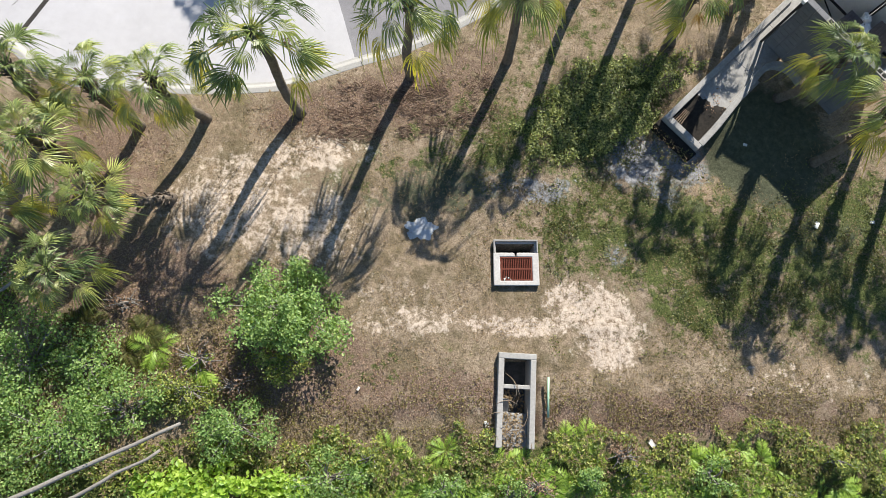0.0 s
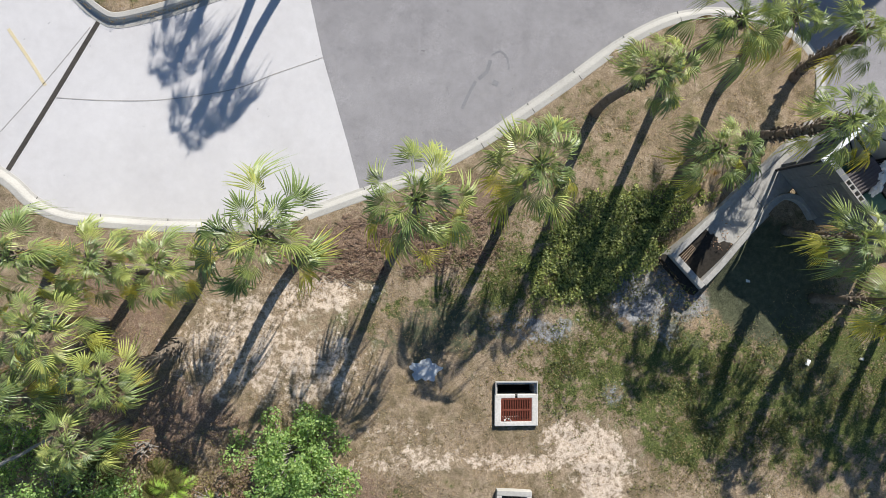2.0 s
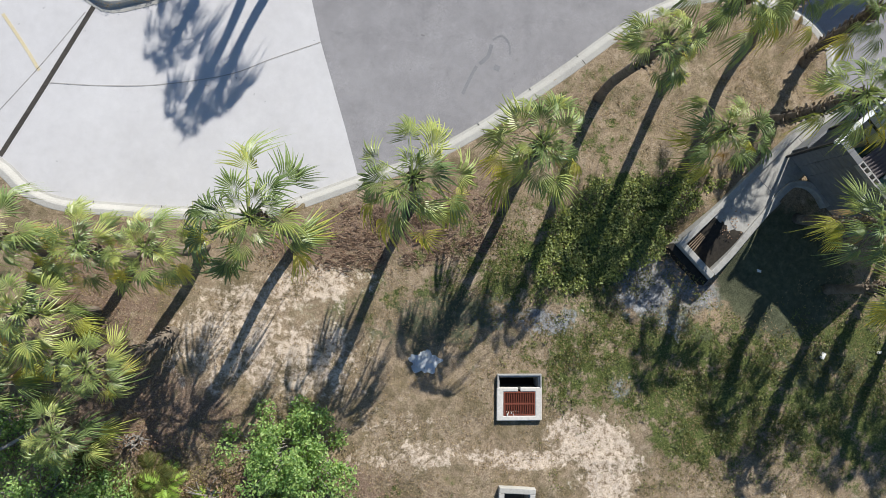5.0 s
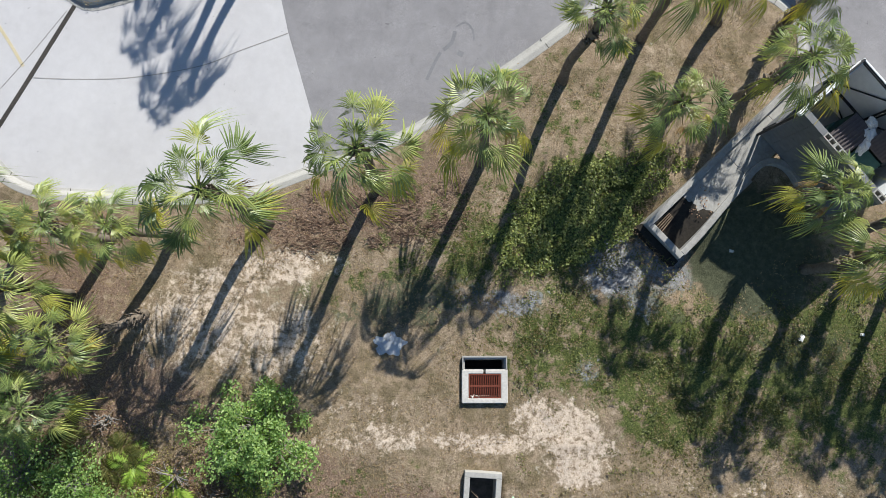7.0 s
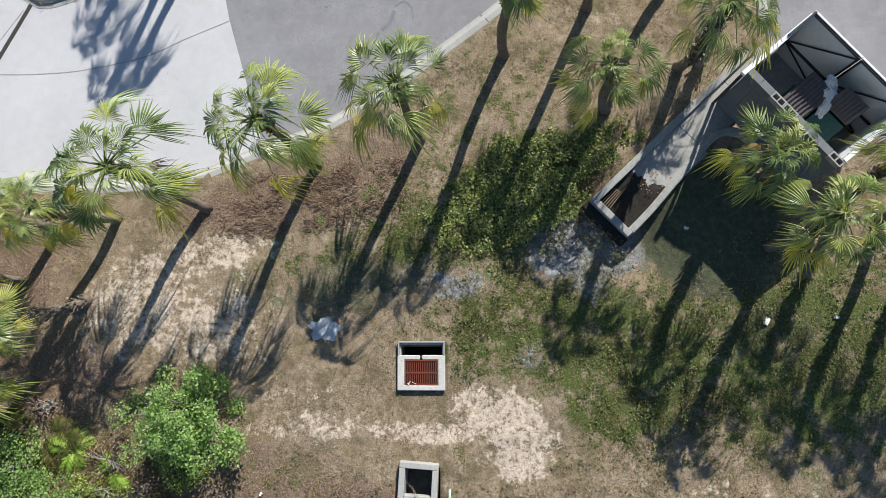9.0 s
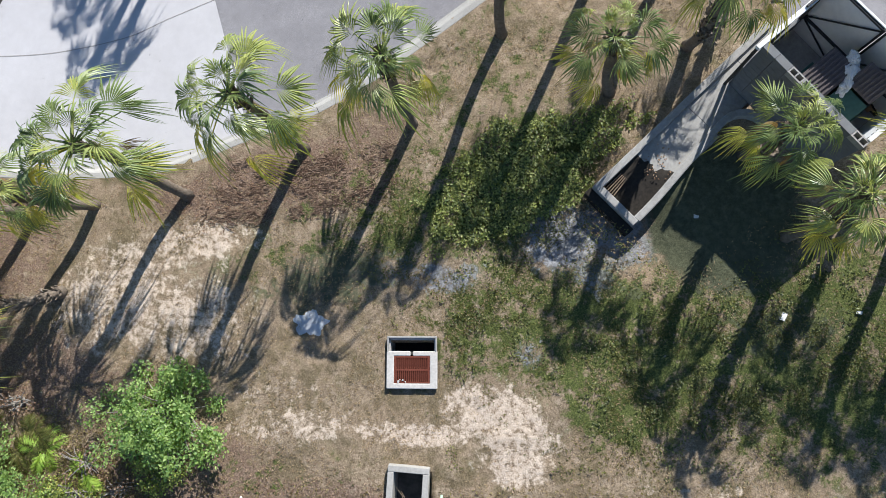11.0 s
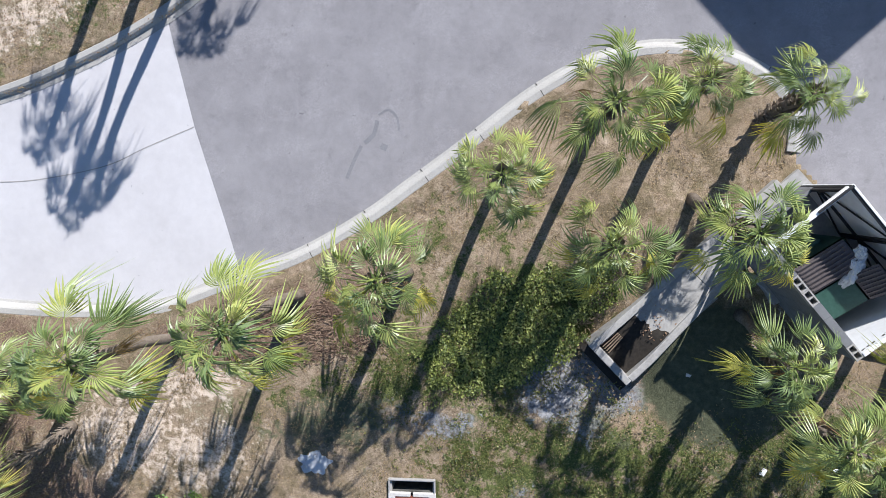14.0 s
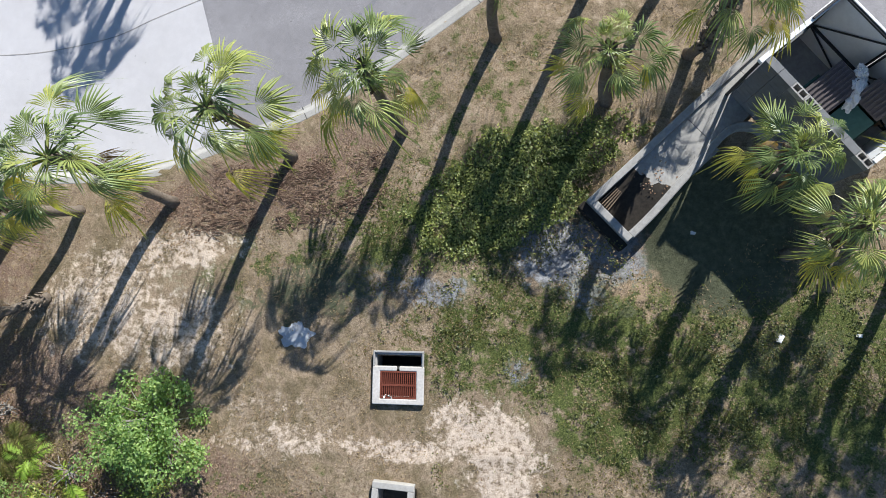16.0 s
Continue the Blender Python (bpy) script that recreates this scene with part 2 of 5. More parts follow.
M = {
    "soil": ground_material(),
    "asphalt": paving("asphalt", (0.196, 0.185, 0.188), (0.275, 0.262, 0.264), (0.35, 0.34, 0.345), 0.9, 0.55),
    "slab": paving("slab_concrete", (0.475, 0.455, 0.45), (0.575, 0.555, 0.55), (0.46, 0.44, 0.425), 0.85),
    "kerb": plain("kerb_concrete", (0.3, 0.285, 0.26), (0.46, 0.44, 0.4), 24, 0.9, relief=0.4),
    "flume": plain("old_concrete", (0.24, 0.23, 0.215), (0.42, 0.405, 0.375), 9, 0.92, big=1.3, relief=0.5),
    "box": plain("box_concrete", (0.42, 0.395, 0.355), (0.62, 0.59, 0.545), 16, 0.85, big=2.0),
    "cast": plain("cast_concrete", (0.3, 0.285, 0.255), (0.47, 0.45, 0.41), 14, 0.9, big=1.6, relief=0.4),
    "dark_grey": plain("dark_concrete", (0.05, 0.05, 0.045), (0.15, 0.145, 0.13), 7, 0.9, big=1.5),
    "pit": plain("near_black", (0.012, 0.011, 0.01), (0.05, 0.042, 0.033), 10, 0.95),
    "rust": plain("rusted_iron", (0.11, 0.028, 0.018), (0.24, 0.075, 0.045), 30, 0.8, 0.15),
    "iron": plain("dark_iron", (0.02, 0.02, 0.022), (0.06, 0.06, 0.062), 20, 0.55, 0.4),
    "white": plain("white_panel", (0.7, 0.7, 0.69), (0.82, 0.82, 0.81), 6, 0.6, relief=0.1),
    "grey": plain("grey_panel", (0.13, 0.132, 0.135), (0.2, 0.203, 0.206), 5, 0.7, relief=0.15),
    "green": plain("green_steel", (0.025, 0.075, 0.055), (0.05, 0.125, 0.095), 12, 0.5, big=2),
    "lid": plain("grey_plastic", (0.1, 0.085, 0.085), (0.17, 0.15, 0.148), 10, 0.6),
    "bag": plain("white_plastic", (0.72, 0.72, 0.7), (0.85, 0.85, 0.83), 9, 0.35),
    "card": plain("cardboard", (0.3, 0.19, 0.1), (0.45, 0.3, 0.17), 10, 0.9),
    "trunk": plain("palm_bark", (0.09, 0.07, 0.052), (0.25, 0.205, 0.16), 14, 0.95, big=2.5, relief=0.9, dist=0.03),
    "boot": plain("dry_boots", (0.11, 0.085, 0.065), (0.34, 0.28, 0.215), 11, 0.95, big=4),
    "bark": plain("grey_bark", (0.16, 0.145, 0.125), (0.36, 0.33, 0.29), 20, 0.95, relief=0.6),
    "twig": plain("dead_wood", (0.13, 0.09, 0.06), (0.36, 0.28, 0.2), 14, 0.95),
    "puddle": plain("pale_silt", (0.4, 0.41, 0.415), (0.54, 0.55, 0.555), 9, 0.7, big=3),
    "yellow": plain("yellow_paint", (0.5, 0.42, 0.26), (0.6, 0.52, 0.36), 14, 0.8),
    "oil": plain("tyre_rubber", (0.16, 0.158, 0.164), (0.245, 0.24, 0.246), 16, 0.8),
    "gap": plain("joint_dirt", (0.03, 0.027, 0.024), (0.08, 0.07, 0.06), 12, 0.95),
    "seal": plain("joint_sealant", (0.28, 0.265, 0.25), (0.36, 0.345, 0.32), 12, 0.95),
    "pipe": plain("green_pvc", (0.3, 0.5, 0.32), (0.45, 0.62, 0.45), 8, 0.4),
    "litter": plain("scrap_paper", (0.66, 0.64, 0.58), (0.8, 0.78, 0.74), 9, 0.8),
    "frond": leafy("palm_frond", [(0.1, (0.075, 0.125, 0.045)), (0.4, (0.19, 0.25, 0.08)), (0.7, (0.35, 0.39, 0.115)), (0.95, (0.58, 0.54, 0.16))], 0.42, 0.2, False),
    "frond_old": leafy("yellow_frond", [(0.1, (0.3, 0.345, 0.085)), (0.5, (0.43, 0.43, 0.105)), (0.9, (0.58, 0.51, 0.13))], 0.58, 0.32, False),
    "frond_dry": leafy("dry_frond", [(0.1, (0.2, 0.13, 0.06)), (0.9, (0.4, 0.29, 0.14))], 0.8, 0.2, False),
    "leaf": leafy("shrub_leaf", [(0.0, (0.08, 0.16, 0.04)), (0.5, (0.2, 0.32, 0.085)), (1.0, (0.4, 0.5, 0.17))]),
    "leaf_light": leafy("bright_leaf", [(0.0, (0.163, 0.288, 0.0375)), (0.5, (0.3, 0.45, 0.0562)), (1.0, (0.45, 0.562, 0.1))]),
    "leaf_vine": leafy("vine_leaf", [(0.0, (0.06, 0.1, 0.022)), (0.5, (0.18, 0.24, 0.048)), (1.0, (0.55, 0.54, 0.13))]),
    "cover": leafy("groundcover_leaf", [(0.0, (0.05, 0.075, 0.02)), (0.5, (0.16, 0.2, 0.045)), (0.8, (0.34, 0.37, 0.1)), (1.0, (0.58, 0.58, 0.22))]),
    "fern": leafy("fern_leaf", [(0.0, (0.143, 0.253, 0.0385)), (0.5, (0.297, 0.44, 0.066)), (1.0, (0.462, 0.583, 0.11))]),
    "weed": leafy("low_weed_leaf", [(0.0, (0.0382, 0.0527, 0.0153)), (0.5, (0.0935, 0.115, 0.0289)), (1.0, (0.255, 0.251, 0.0723))]),
    "grass": leafy("grass_blade", [(0.0, (0.044, 0.056, 0.016)), (0.5, (0.1, 0.112, 0.0288)), (1.0, (0.216, 0.196, 0.068))], 0.6),
    "brownweed": leafy("brown_weed_leaf", [(0.0, (0.054, 0.0432, 0.0192)), (0.4, (0.144, 0.106, 0.0456)), (0.75, (0.204, 0.186, 0.06)), (1.0, (0.432, 0.384, 0.132))]),
    "straw": leafy("dry_blade", [(0.0, (0.15, 0.105, 0.06)), (0.5, (0.29, 0.215, 0.13)), (1.0, (0.44, 0.35, 0.225))], 0.8, 0.2),
    "mulch": leafy("bark_mulch", [(0.0, (0.06, 0.036, 0.024)), (0.5, (0.15, 0.095, 0.065)), (1.0, (0.32, 0.23, 0.16))], 0.9, 0.05),
    "deadleaf": leafy("dead_leaf", [(0.0, (0.12, 0.068, 0.042)), (0.5, (0.25, 0.155, 0.1)), (1.0, (0.43, 0.32, 0.22))], 0.85, 0.1),
}


# ---- building helpers ----
def mesh_of(name, verts, faces, mat, smooth=False):
    me = bpy.data.meshes.new(name)
    me.from_pydata([tuple(v) for v in verts], [], faces)
    me.materials.append(mat)
    if smooth:
        me.polygons.foreach_set("use_smooth", [True] * len(me.polygons))
    me.update()
    return me


def bm_mesh(name, bm, mat, smooth=False):
    me = bpy.data.meshes.new(name)
    bm.to_mesh(me)
    bm.free()
    me.materials.append(mat)
    if smooth:
        me.polygons.foreach_set("use_smooth", [True] * len(me.polygons))
    return me


def part(name, bm, mat=None, parent=None, label="", m=None, smooth=False):
    """One mesh object from a bmesh or a mesh, under a thing or a part."""
    me = bm if isinstance(bm, bpy.types.Mesh) else bm_mesh(name, bm, mat, smooth)
    ob = new(name, me)
    if parent:
        ob.parent = parent
    if m:
        ob.matrix_local = m
    return tagged(ob, label)


def thing(name, label, category, at=(0, 0, 0), turn=0.0, group="", kind=""):
    ob = new(name)
    ob.empty_display_size = 0.2
    ob.matrix_world = pose(*at, 0, 0, turn)
    return tagged(ob, label, category, group, kind)


def box(bm, x0, x1, y0, y1, z0, z1, bevel=0.0, turn=None):
    """A block, its edges taken off by bevel."""
    r = bmesh.ops.create_cube(bm, size=1.0)
    vs = r["verts"]
    for v in vs:
        v.co = Vector(((x0 + x1) / 2 + v.co.x * (x1 - x0), (y0 + y1) / 2 + v.co.y * (y1 - y0), (z0 + z1) / 2 + v.co.z * (z1 - z0)))
    if bevel:
        es = {e for v in vs for e in v.link_edges}
        r = bmesh.ops.bevel(bm, geom=list(es), offset=bevel, segments=2, affect="EDGES", profile=0.6)
        vs = list({v for f in r["faces"] for v in f.verts} | {v for v in vs if v.is_valid})
    if turn:
        bmesh.ops.transform(bm, matrix=turn, verts=[v for v in vs if v.is_valid])
    return vs


def block(x0, x1, y0, y1, z0, z1, bevel=0.01):
    bm = bmesh.new()
    box(bm, x0, x1, y0, y1, z0, z1, bevel)
    return bm


def tube_data(path, radii, sides=8, jitter=0.0, rng=random):
    """Vertices and faces of a tapered tube along a path."""
    vs, fs = [], []
    n = len(path)
    for i, (p, r) in enumerate(zip(path, radii)):
        a = Vector(path[max(i - 1, 0)])
        b = Vector(path[min(i + 1, n - 1)])
        d = (b - a).normalized()
        s = d.cross(Vector((0.31, 0.87, 0.4))).normalized()
        u = s.cross(d)
        for k in range(sides):
            w = 2 * math.pi * k / sides
            rr = r * (1 + jitter * rng.uniform(-1, 1))
            vs.append(Vector(p) + s * math.cos(w) * rr + u * math.sin(w) * rr)
    for i in range(n - 1):
        for k in range(sides):
            a, b = i * sides + k, i * sides + (k + 1) % sides
            fs.append((a, b, b + sides, a + sides))
    fs.append(tuple(range(sides))[::-1])
    fs.append(tuple(range((n - 1) * sides, n * sides)))
    return vs, fs


def smooth_line(points, step=0.25):
    """A Catmull-Rom line through plan points, at even steps."""
    pts = [Vector((*p, 0)) if len(p) == 2 else Vector(p) for p in points]
    out = []
    for i in range(len(pts) - 1):
        p0, p1, p2, p3 = pts[max(i - 1, 0)], pts[i], pts[i + 1], pts[min(i + 2, len(pts) - 1)]
        n = max(2, int((p2 - p1).length / step))
        for k in range(n):
            t = k / n
            out.append(0.5 * ((2 * p1) + (p2 - p0) * t + (2 * p0 - 5 * p1 + 4 * p2 - p3) * t * t + (3 * p1 - p0 - 3 * p2 + p3) * t ** 3))
    out.append(pts[-1])
    return out


def swept(line, profile, mat, name):
    """A bar of the given cross-section (offset to the left, height) along a plan line."""
    vs, fs, k = [], [], len(profile)
    for i, p in enumerate(line):
        d = (line[min(i + 1, len(line) - 1)] - line[max(i - 1, 0)])
        d.z = 0
        d.normalize()
        s = Vector((-d.y, d.x, 0))
        vs += [p + s * o + Vector((0, 0, z)) for o, z in profile]
    for i in range(len(line) - 1):
        for j in range(k):
            a, b = i * k + j, i * k + (j + 1) % k
            fs.append((a, a + k, b + k, b))
    fs.append(tuple(range(k)))
    fs.append(tuple(range((len(line) - 1) * k, len(line) * k))[::-1])
    return mesh_of(name, vs, fs, mat)


def inside(poly, x, y):
    hit = False
    for (x1, y1), (x2, y2) in zip(poly, poly[1:] + poly[:1]):
        if (y1 > y) != (y2 > y) and x < (x2 - x1) * (y - y1) / (y2 - y1) + x1:
            hit = not hit
    return hit


def inside_all(poly, X, Y):
    hit = np.zeros(X.shape, bool)
    for (x1, y1), (x2, y2) in zip(poly, poly[1:] + poly[:1]):
        if y1 != y2:
            hit ^= ((y1 > Y) != (y2 > Y)) & (X < (x2 - x1) * (Y - y1) / (y2 - y1) + x1)
    return hit


# ---- plan ----
KERB = [(-27.0, 9.9), (-20.0, 9.5), (-17.2, 8.8), (-15.12, 7.6), (-14.28, 6.85), (-13.3, 6.42), (-11.8, 6.28), (-10.3, 6.2), (-9.0, 6.2), (-7.6, 6.27), (-6.6, 6.4), (-5.5, 6.8), (-4.4, 7.22), (-2.5, 7.9), (-0.55, 8.98),
        (0.7, 9.86), (2.2, 10.93), (4.0, 12.27), (5.5, 13.1), (6.55, 13.4), (7.6, 13.5), (9.0, 13.3), (10.17, 12.75), (10.7, 12.2), (10.92, 11.78), (10.98, 11.2), (10.95, 10.7)]
KERB_LINE = smooth_line(KERB)
NORTH_KERB = [(-18.0, 30.0), (-16.5, 20.0), (-14.4, 15.0), (-13.0, 13.35), (-12.3, 12.75), (-11.9, 12.62), (-11.3, 12.75), (-10.4, 13.03), (-9.6, 13.33), (-7.97, 14.0), (-6.29, 14.86), (-5.2, 15.6), (-3.0, 17.3), (-0.5, 19.0), (0.8, 24.0), (0.8, 40.0)]
NORTH_LINE = smooth_line(NORTH_KERB)
ROAD = -0.13

# ---- ground ----
def axis(lo, hi, step, far):
    mid = list(np.arange(lo, hi + step / 2, step))
    out = []
    d = step
    v = lo
    while v > -far:
        d *= 1.6
        v -= d
        out.append(v)
    out = out[::-1] + mid
    d, v = step, hi
    while v < far:
        d *= 1.6
        v += d
        out.append(v)
    return np.array(out)


def blob(x, y, cx, cy, rx, ry, turn=0.0, soft=0.6):
    c, s = math.cos(radians(turn)), math.sin(radians(turn))
    u, v = ((x - cx) * c + (y - cy) * s) / rx, (-(x - cx) * s + (y - cy) * c) / ry
    return np.clip((1.0 - np.sqrt(u * u + v * v)) / soft + 0.5, 0, 1)


ROAD_POLY = [(p.x, p.y) for p in KERB_LINE] + [(13.0, 8.05), (14.4, 6.9), (90.0, 6.9), (90.0, 120.0), (0.8, 120.0)] + [(p.x, p.y) for p in NORTH_LINE[::-1]]


def build_ground():
    xs, ys = axis(-17, 16, 0.14, 900), axis(-9, 17, 0.14, 900)
    X, Y = np.meshgrid(xs, ys)
    sand = np.maximum.reduce([blob(X, Y, 3.1, -0.95, 1.55, 0.95, -22, 1.0) * 0.76, blob(X, Y, 0.6, -1.3, 1.8, 0.32, -3, 0.9) * 0.7, blob(X, Y, -2.6, -1.15, 2.2, 0.5, 3, 1.1) * 0.5, blob(X, Y, 3.5, -2.0, 0.9, 0.7, 0, 0.9) * 0.75,
                              blob(X, Y, -8.0, 2.5, 2.2, 1.6, 20, 1.0) * 0.56, blob(X, Y, -6.0, 1.8, 2.1, 1.6, 0, 1.1) * 0.54, blob(X, Y, -3.2, -0.2, 1.6, 0.4, 5, 1.2) * 0.4,
                              blob(X, Y, 9.0, -3.0, 4.5, 0.7, 0, 1.2) * 0.3, blob(X, Y, -6.0, 4.0, 2.2, 0.7, 8, 1.0) * 0.6, blob(X, Y, -10.5, 14.8, 2.5, 0.8, 25, 1.0) * 0.6])
    turf = np.maximum.reduce([blob(X, Y, 2.7, 1.7, 1.9, 1.6, 20, 1.0) * 0.62, blob(X, Y, 6.4, 1.4, 4.6, 2.4, -10, 1.0) * 0.72, blob(X, Y, 6.5, -0.7, 1.8, 0.9, 0, 1.0) * 0.76,
                              blob(X, Y, 0.6, 4.6, 1.9, 1.2, 30, 1.0) * 0.7, blob(X, Y, 11.5, 1.0, 3.8, 3.2, 0, 1.0) * 0.72, blob(X, Y, 3.8, 5.6, 2.8, 2.0, 30, 0.8) * 0.8,
                              blob(X, Y, -1.6, 3.6, 1.4, 0.8, 0, 1.0) * 0.55, blob(X, Y, -5.2, 3.0, 1.2, 1.0, 0, 1.0) * 0.4, np.clip((-4.2 - Y) / 1.2, 0, 1) * 0.75,
                              blob(X, Y, -3.5, -2.6, 3.0, 0.7, 0, 1.2) * 0.35, blob(X, Y, 0.0, 5.0, 4.0, 2.2, 20, 1.0) * 0.42, blob(X, Y, 2.5, 8.6, 3.0, 2.0, 30, 1.0) * 0.36, blob(X, Y, -4.5, 3.6, 2.6, 1.4, 0, 1.0) * 0.4, blob(X, Y, -9.0, 15.6, 4.5, 1.2, 25, 1.0) * 0.6])
    litter = np.maximum.reduce([blob(X, Y, -2.8, 6.0, 3.2, 1.0, 8, 0.9) * 0.95, blob(X, Y, -5.8, 5.3, 1.6, 0.7, 0, 0.9) * 0.7, blob(X, Y, -10.7, 0.2, 2.8, 1.4, 0, 0.9) * 0.75,
                                blob(X, Y, -2.5, -3.2, 3.6, 0.8, 0, 1.0) * 0.7, blob(X, Y, -6.0, -2.6, 3.0, 1.4, 0, 0.9) * 0.95, blob(X, Y, 5.0, -4.0, 5.5, 0.8, 0, 1.0) * 0.7,
                                blob(X, Y, -12.0, 4.0, 2.0, 2.5, 0, 0.9) * 0.7, blob(X, Y, -1.0, 6.9, 2.5, 0.9, 25, 0.9) * 0.6, np.clip((-4.6 - Y) / 1.5, 0, 1) * 0.6])
    # Painted shade: dark blobs where the enclosure wall and palm crowns cast shadow.
    painted_shade = np.maximum.reduce([blob(X, Y, 9.2, 4.6, 2.0, 2.0, -40, 0.7) * 1.05, blob(X, Y, 6.6, 3.0, 1.9, 0.8, -20, 0.9) * 0.4, blob(X, Y, -1.6, 3.0, 2.3, 1.0, 8, 0.9) * 0.6,
                              blob(X, Y, 10.5, 1.5, 2.2, 1.0, 0, 0.9) * 0.5])
    silt = np.maximum.reduce([blob(X, Y, 5.0, 4.1, 1.4, 0.9, 20, 0.9) * 0.85, blob(X, Y, 6.6, 4.0, 1.2, 1.0, 30, 1.0) * 0.62, blob(X, Y, 5.6, 2.9, 0.8, 0.6, 0, 1.0) * 0.5,
                              blob(X, Y, 1.5, 3.0, 1.1, 0.5, 0, 1.0) * 0.6, blob(X, Y, -0.5, 3.1, 1.2, 0.6, 10, 1.0) * 0.55, blob(X, Y, 3.9, 0.9, 0.5, 0.4, 0, 1.0) * 0.55])
    Z = np.zeros_like(X)
    near = (X > -17.2) & (X < 16.2) & (Y > -9.2) & (Y < 17.2)
    for i, j in zip(*np.nonzero(near)):
        x, y = X[i, j], Y[i, j]
        Z[i, j] = 0.05 * noise.noise((x * 0.7, y * 0.7, 0)) + 0.03 * noise.noise((x * 2.6, y * 2.6, 3)) + 0.015 * noise.noise((x * 6, y * 6, 7))
    flat = np.clip(1 - blob(X, Y, 0.7, 0.7, 1.6, 1.6, 0, 0.5) - blob(X, Y, -2.27, 1.7, 0.9, 0.8, 0, 0.4), 0, 1)
    Z *= flat
    edge = inside_all(ROAD_POLY, X, Y + 0.35) | inside_all(ROAD_POLY, X, Y + 0.7) | inside_all(ROAD_POLY, X - 0.4, Y + 0.3)
    Z[edge] = np.maximum(Z[edge], 0.022)
    Z -= 0.5 * np.clip((-3.6 - Y) / 5.0, 0, 1)
    Z[inside_all(ROAD_POLY, X, Y)] = ROAD - 0.25
    for i, j in zip(*np.nonzero((X > -0.35) & (X < 8.2) & (Y > -5.2) & (Y < 7.5) & near)):
        x, y = X[i, j], Y[i, j]
        if (0.07 < x < 1.27 and -0.03 < y < 1.12) or (0.2 < x < 1.1 and -4.7 < y < -2.3):
            Z[i, j] = -1.3
    Z -= 0.42 * blob(X, Y, 6.2, 4.5, 2.3, 1.4, -45, 0.9)
    ny, nx = X.shape
    a = np.arange(ny * nx).reshape(ny, nx)
    faces = np.stack([a[:-1, :-1], a[:-1, 1:], a[1:, 1:], a[1:, :-1]], -1).reshape(-1, 4)
    me = mesh_of("ground", np.stack([X, Y, Z], -1).reshape(-1, 3).tolist(), faces.tolist(), M["soil"], True)
    att = me.color_attributes.new("cover", "FLOAT_COLOR", "POINT")
    att.data.foreach_set("color", np.stack([sand, turf, litter, painted_shade], -1).astype(np.float32).ravel())
    att = me.color_attributes.new("deposit", "FLOAT_COLOR", "POINT")
    att.data.foreach_set("color", np.stack([silt] * 4, -1).astype(np.float32).ravel())
    tagged(new("ground", me), "sandy soil with dry thatch, leaf litter and patchy green turf", "ground", kind="structure")


build_ground()


def flat_sheet(name, poly, z, mat, label, category, kind="structure", thick=0.12):
    """A level slab of any plan, with thickness."""
    bm = bmesh.new()
    top = [bm.verts.new((x, y, z - thick)) for x, y in poly]
    f = bm.faces.new(top)
    if f.normal.z < 0:
        f.normal_flip()
    r = bmesh.ops.extrude_face_region(bm, geom=[f])
    for v in r["geom"]:
        if isinstance(v, bmesh.types.BMVert):
            v.co.z += thick
    bmesh.ops.recalc_face_normals(bm, faces=bm.faces)
    return part(name, bm, mat, None, label) if not category else tagged(part(name, bm, mat), label, category, kind=kind)


EDGE = [(-4.36, 7.3), (-4.8, 8.9), (-5.6, 11.6), (-6.05, 13.6), (-6.33, 14.95)]
kerb_pts = [(p.x, p.y) for p in KERB_LINE]
west = [p for p in kerb_pts if p[0] <= -4.4]
east = [p for p in kerb_pts if p[0] > -4.36]
north_w = [(p.x, p.y) for p in NORTH_LINE if p.x <= -6.36]
north_e = [(p.x, p.y) for p in NORTH_LINE if p.x > -6.3]
flat_sheet("road", EDGE + north_e + [(0.8, 90.0), (70.0, 90.0), (70.0, 6.7), (14.3, 6.7), (12.9, 7.9), (10.6, 10.5)] + east[::-1], ROAD, M["asphalt"], "weathered grey asphalt drive with faint tyre marks", "road")
flat_sheet("pavement", EDGE[::-1] + west[::-1] + [(-27.0, 30.0)] + north_w, ROAD + 0.002, M["slab"], "pale concrete driveway slab with tooled joints", "driveway")
part("kerb", swept(KERB_LINE, [(-0.2, -0.2), (0.23, -0.2), (0.23, ROAD + 0.012), (0.15, ROAD + 0.03), (0.03, 0.005), (-0.02, 0.03), (-0.18, 0.03), (-0.2, 0.02)], M["kerb"], "kerb"), None)
tagged(bpy.data.objects["kerb"], "light concrete kerb and gutter round the planted island", "kerb", kind="structure")
part("kerb", swept(NORTH_LINE, [(0.12, -0.2), (0.12, 0.02), (0.1, 0.035), (-0.04, 0.035), (-0.1, 0.0), (-0.16, ROAD + 0.03), (-0.33, ROAD + 0.012), (-0.33, -0.2)], M["kerb"], "kerb"), None)
tagged(bpy.data.objects["kerb.001"], "concrete kerb along the far dry verge", "kerb", kind="structure")


def strip(name, points, width, z, mat, label, category, kind="structure"):
    line = smooth_line(points, 0.2)
    me = swept(line, [(-width / 2, z - 0.01), (width / 2, z - 0.01), (width / 2, z), (-width / 2, z)], mat, name)
    return tagged(part(name, me, mat), label, category, kind=kind)


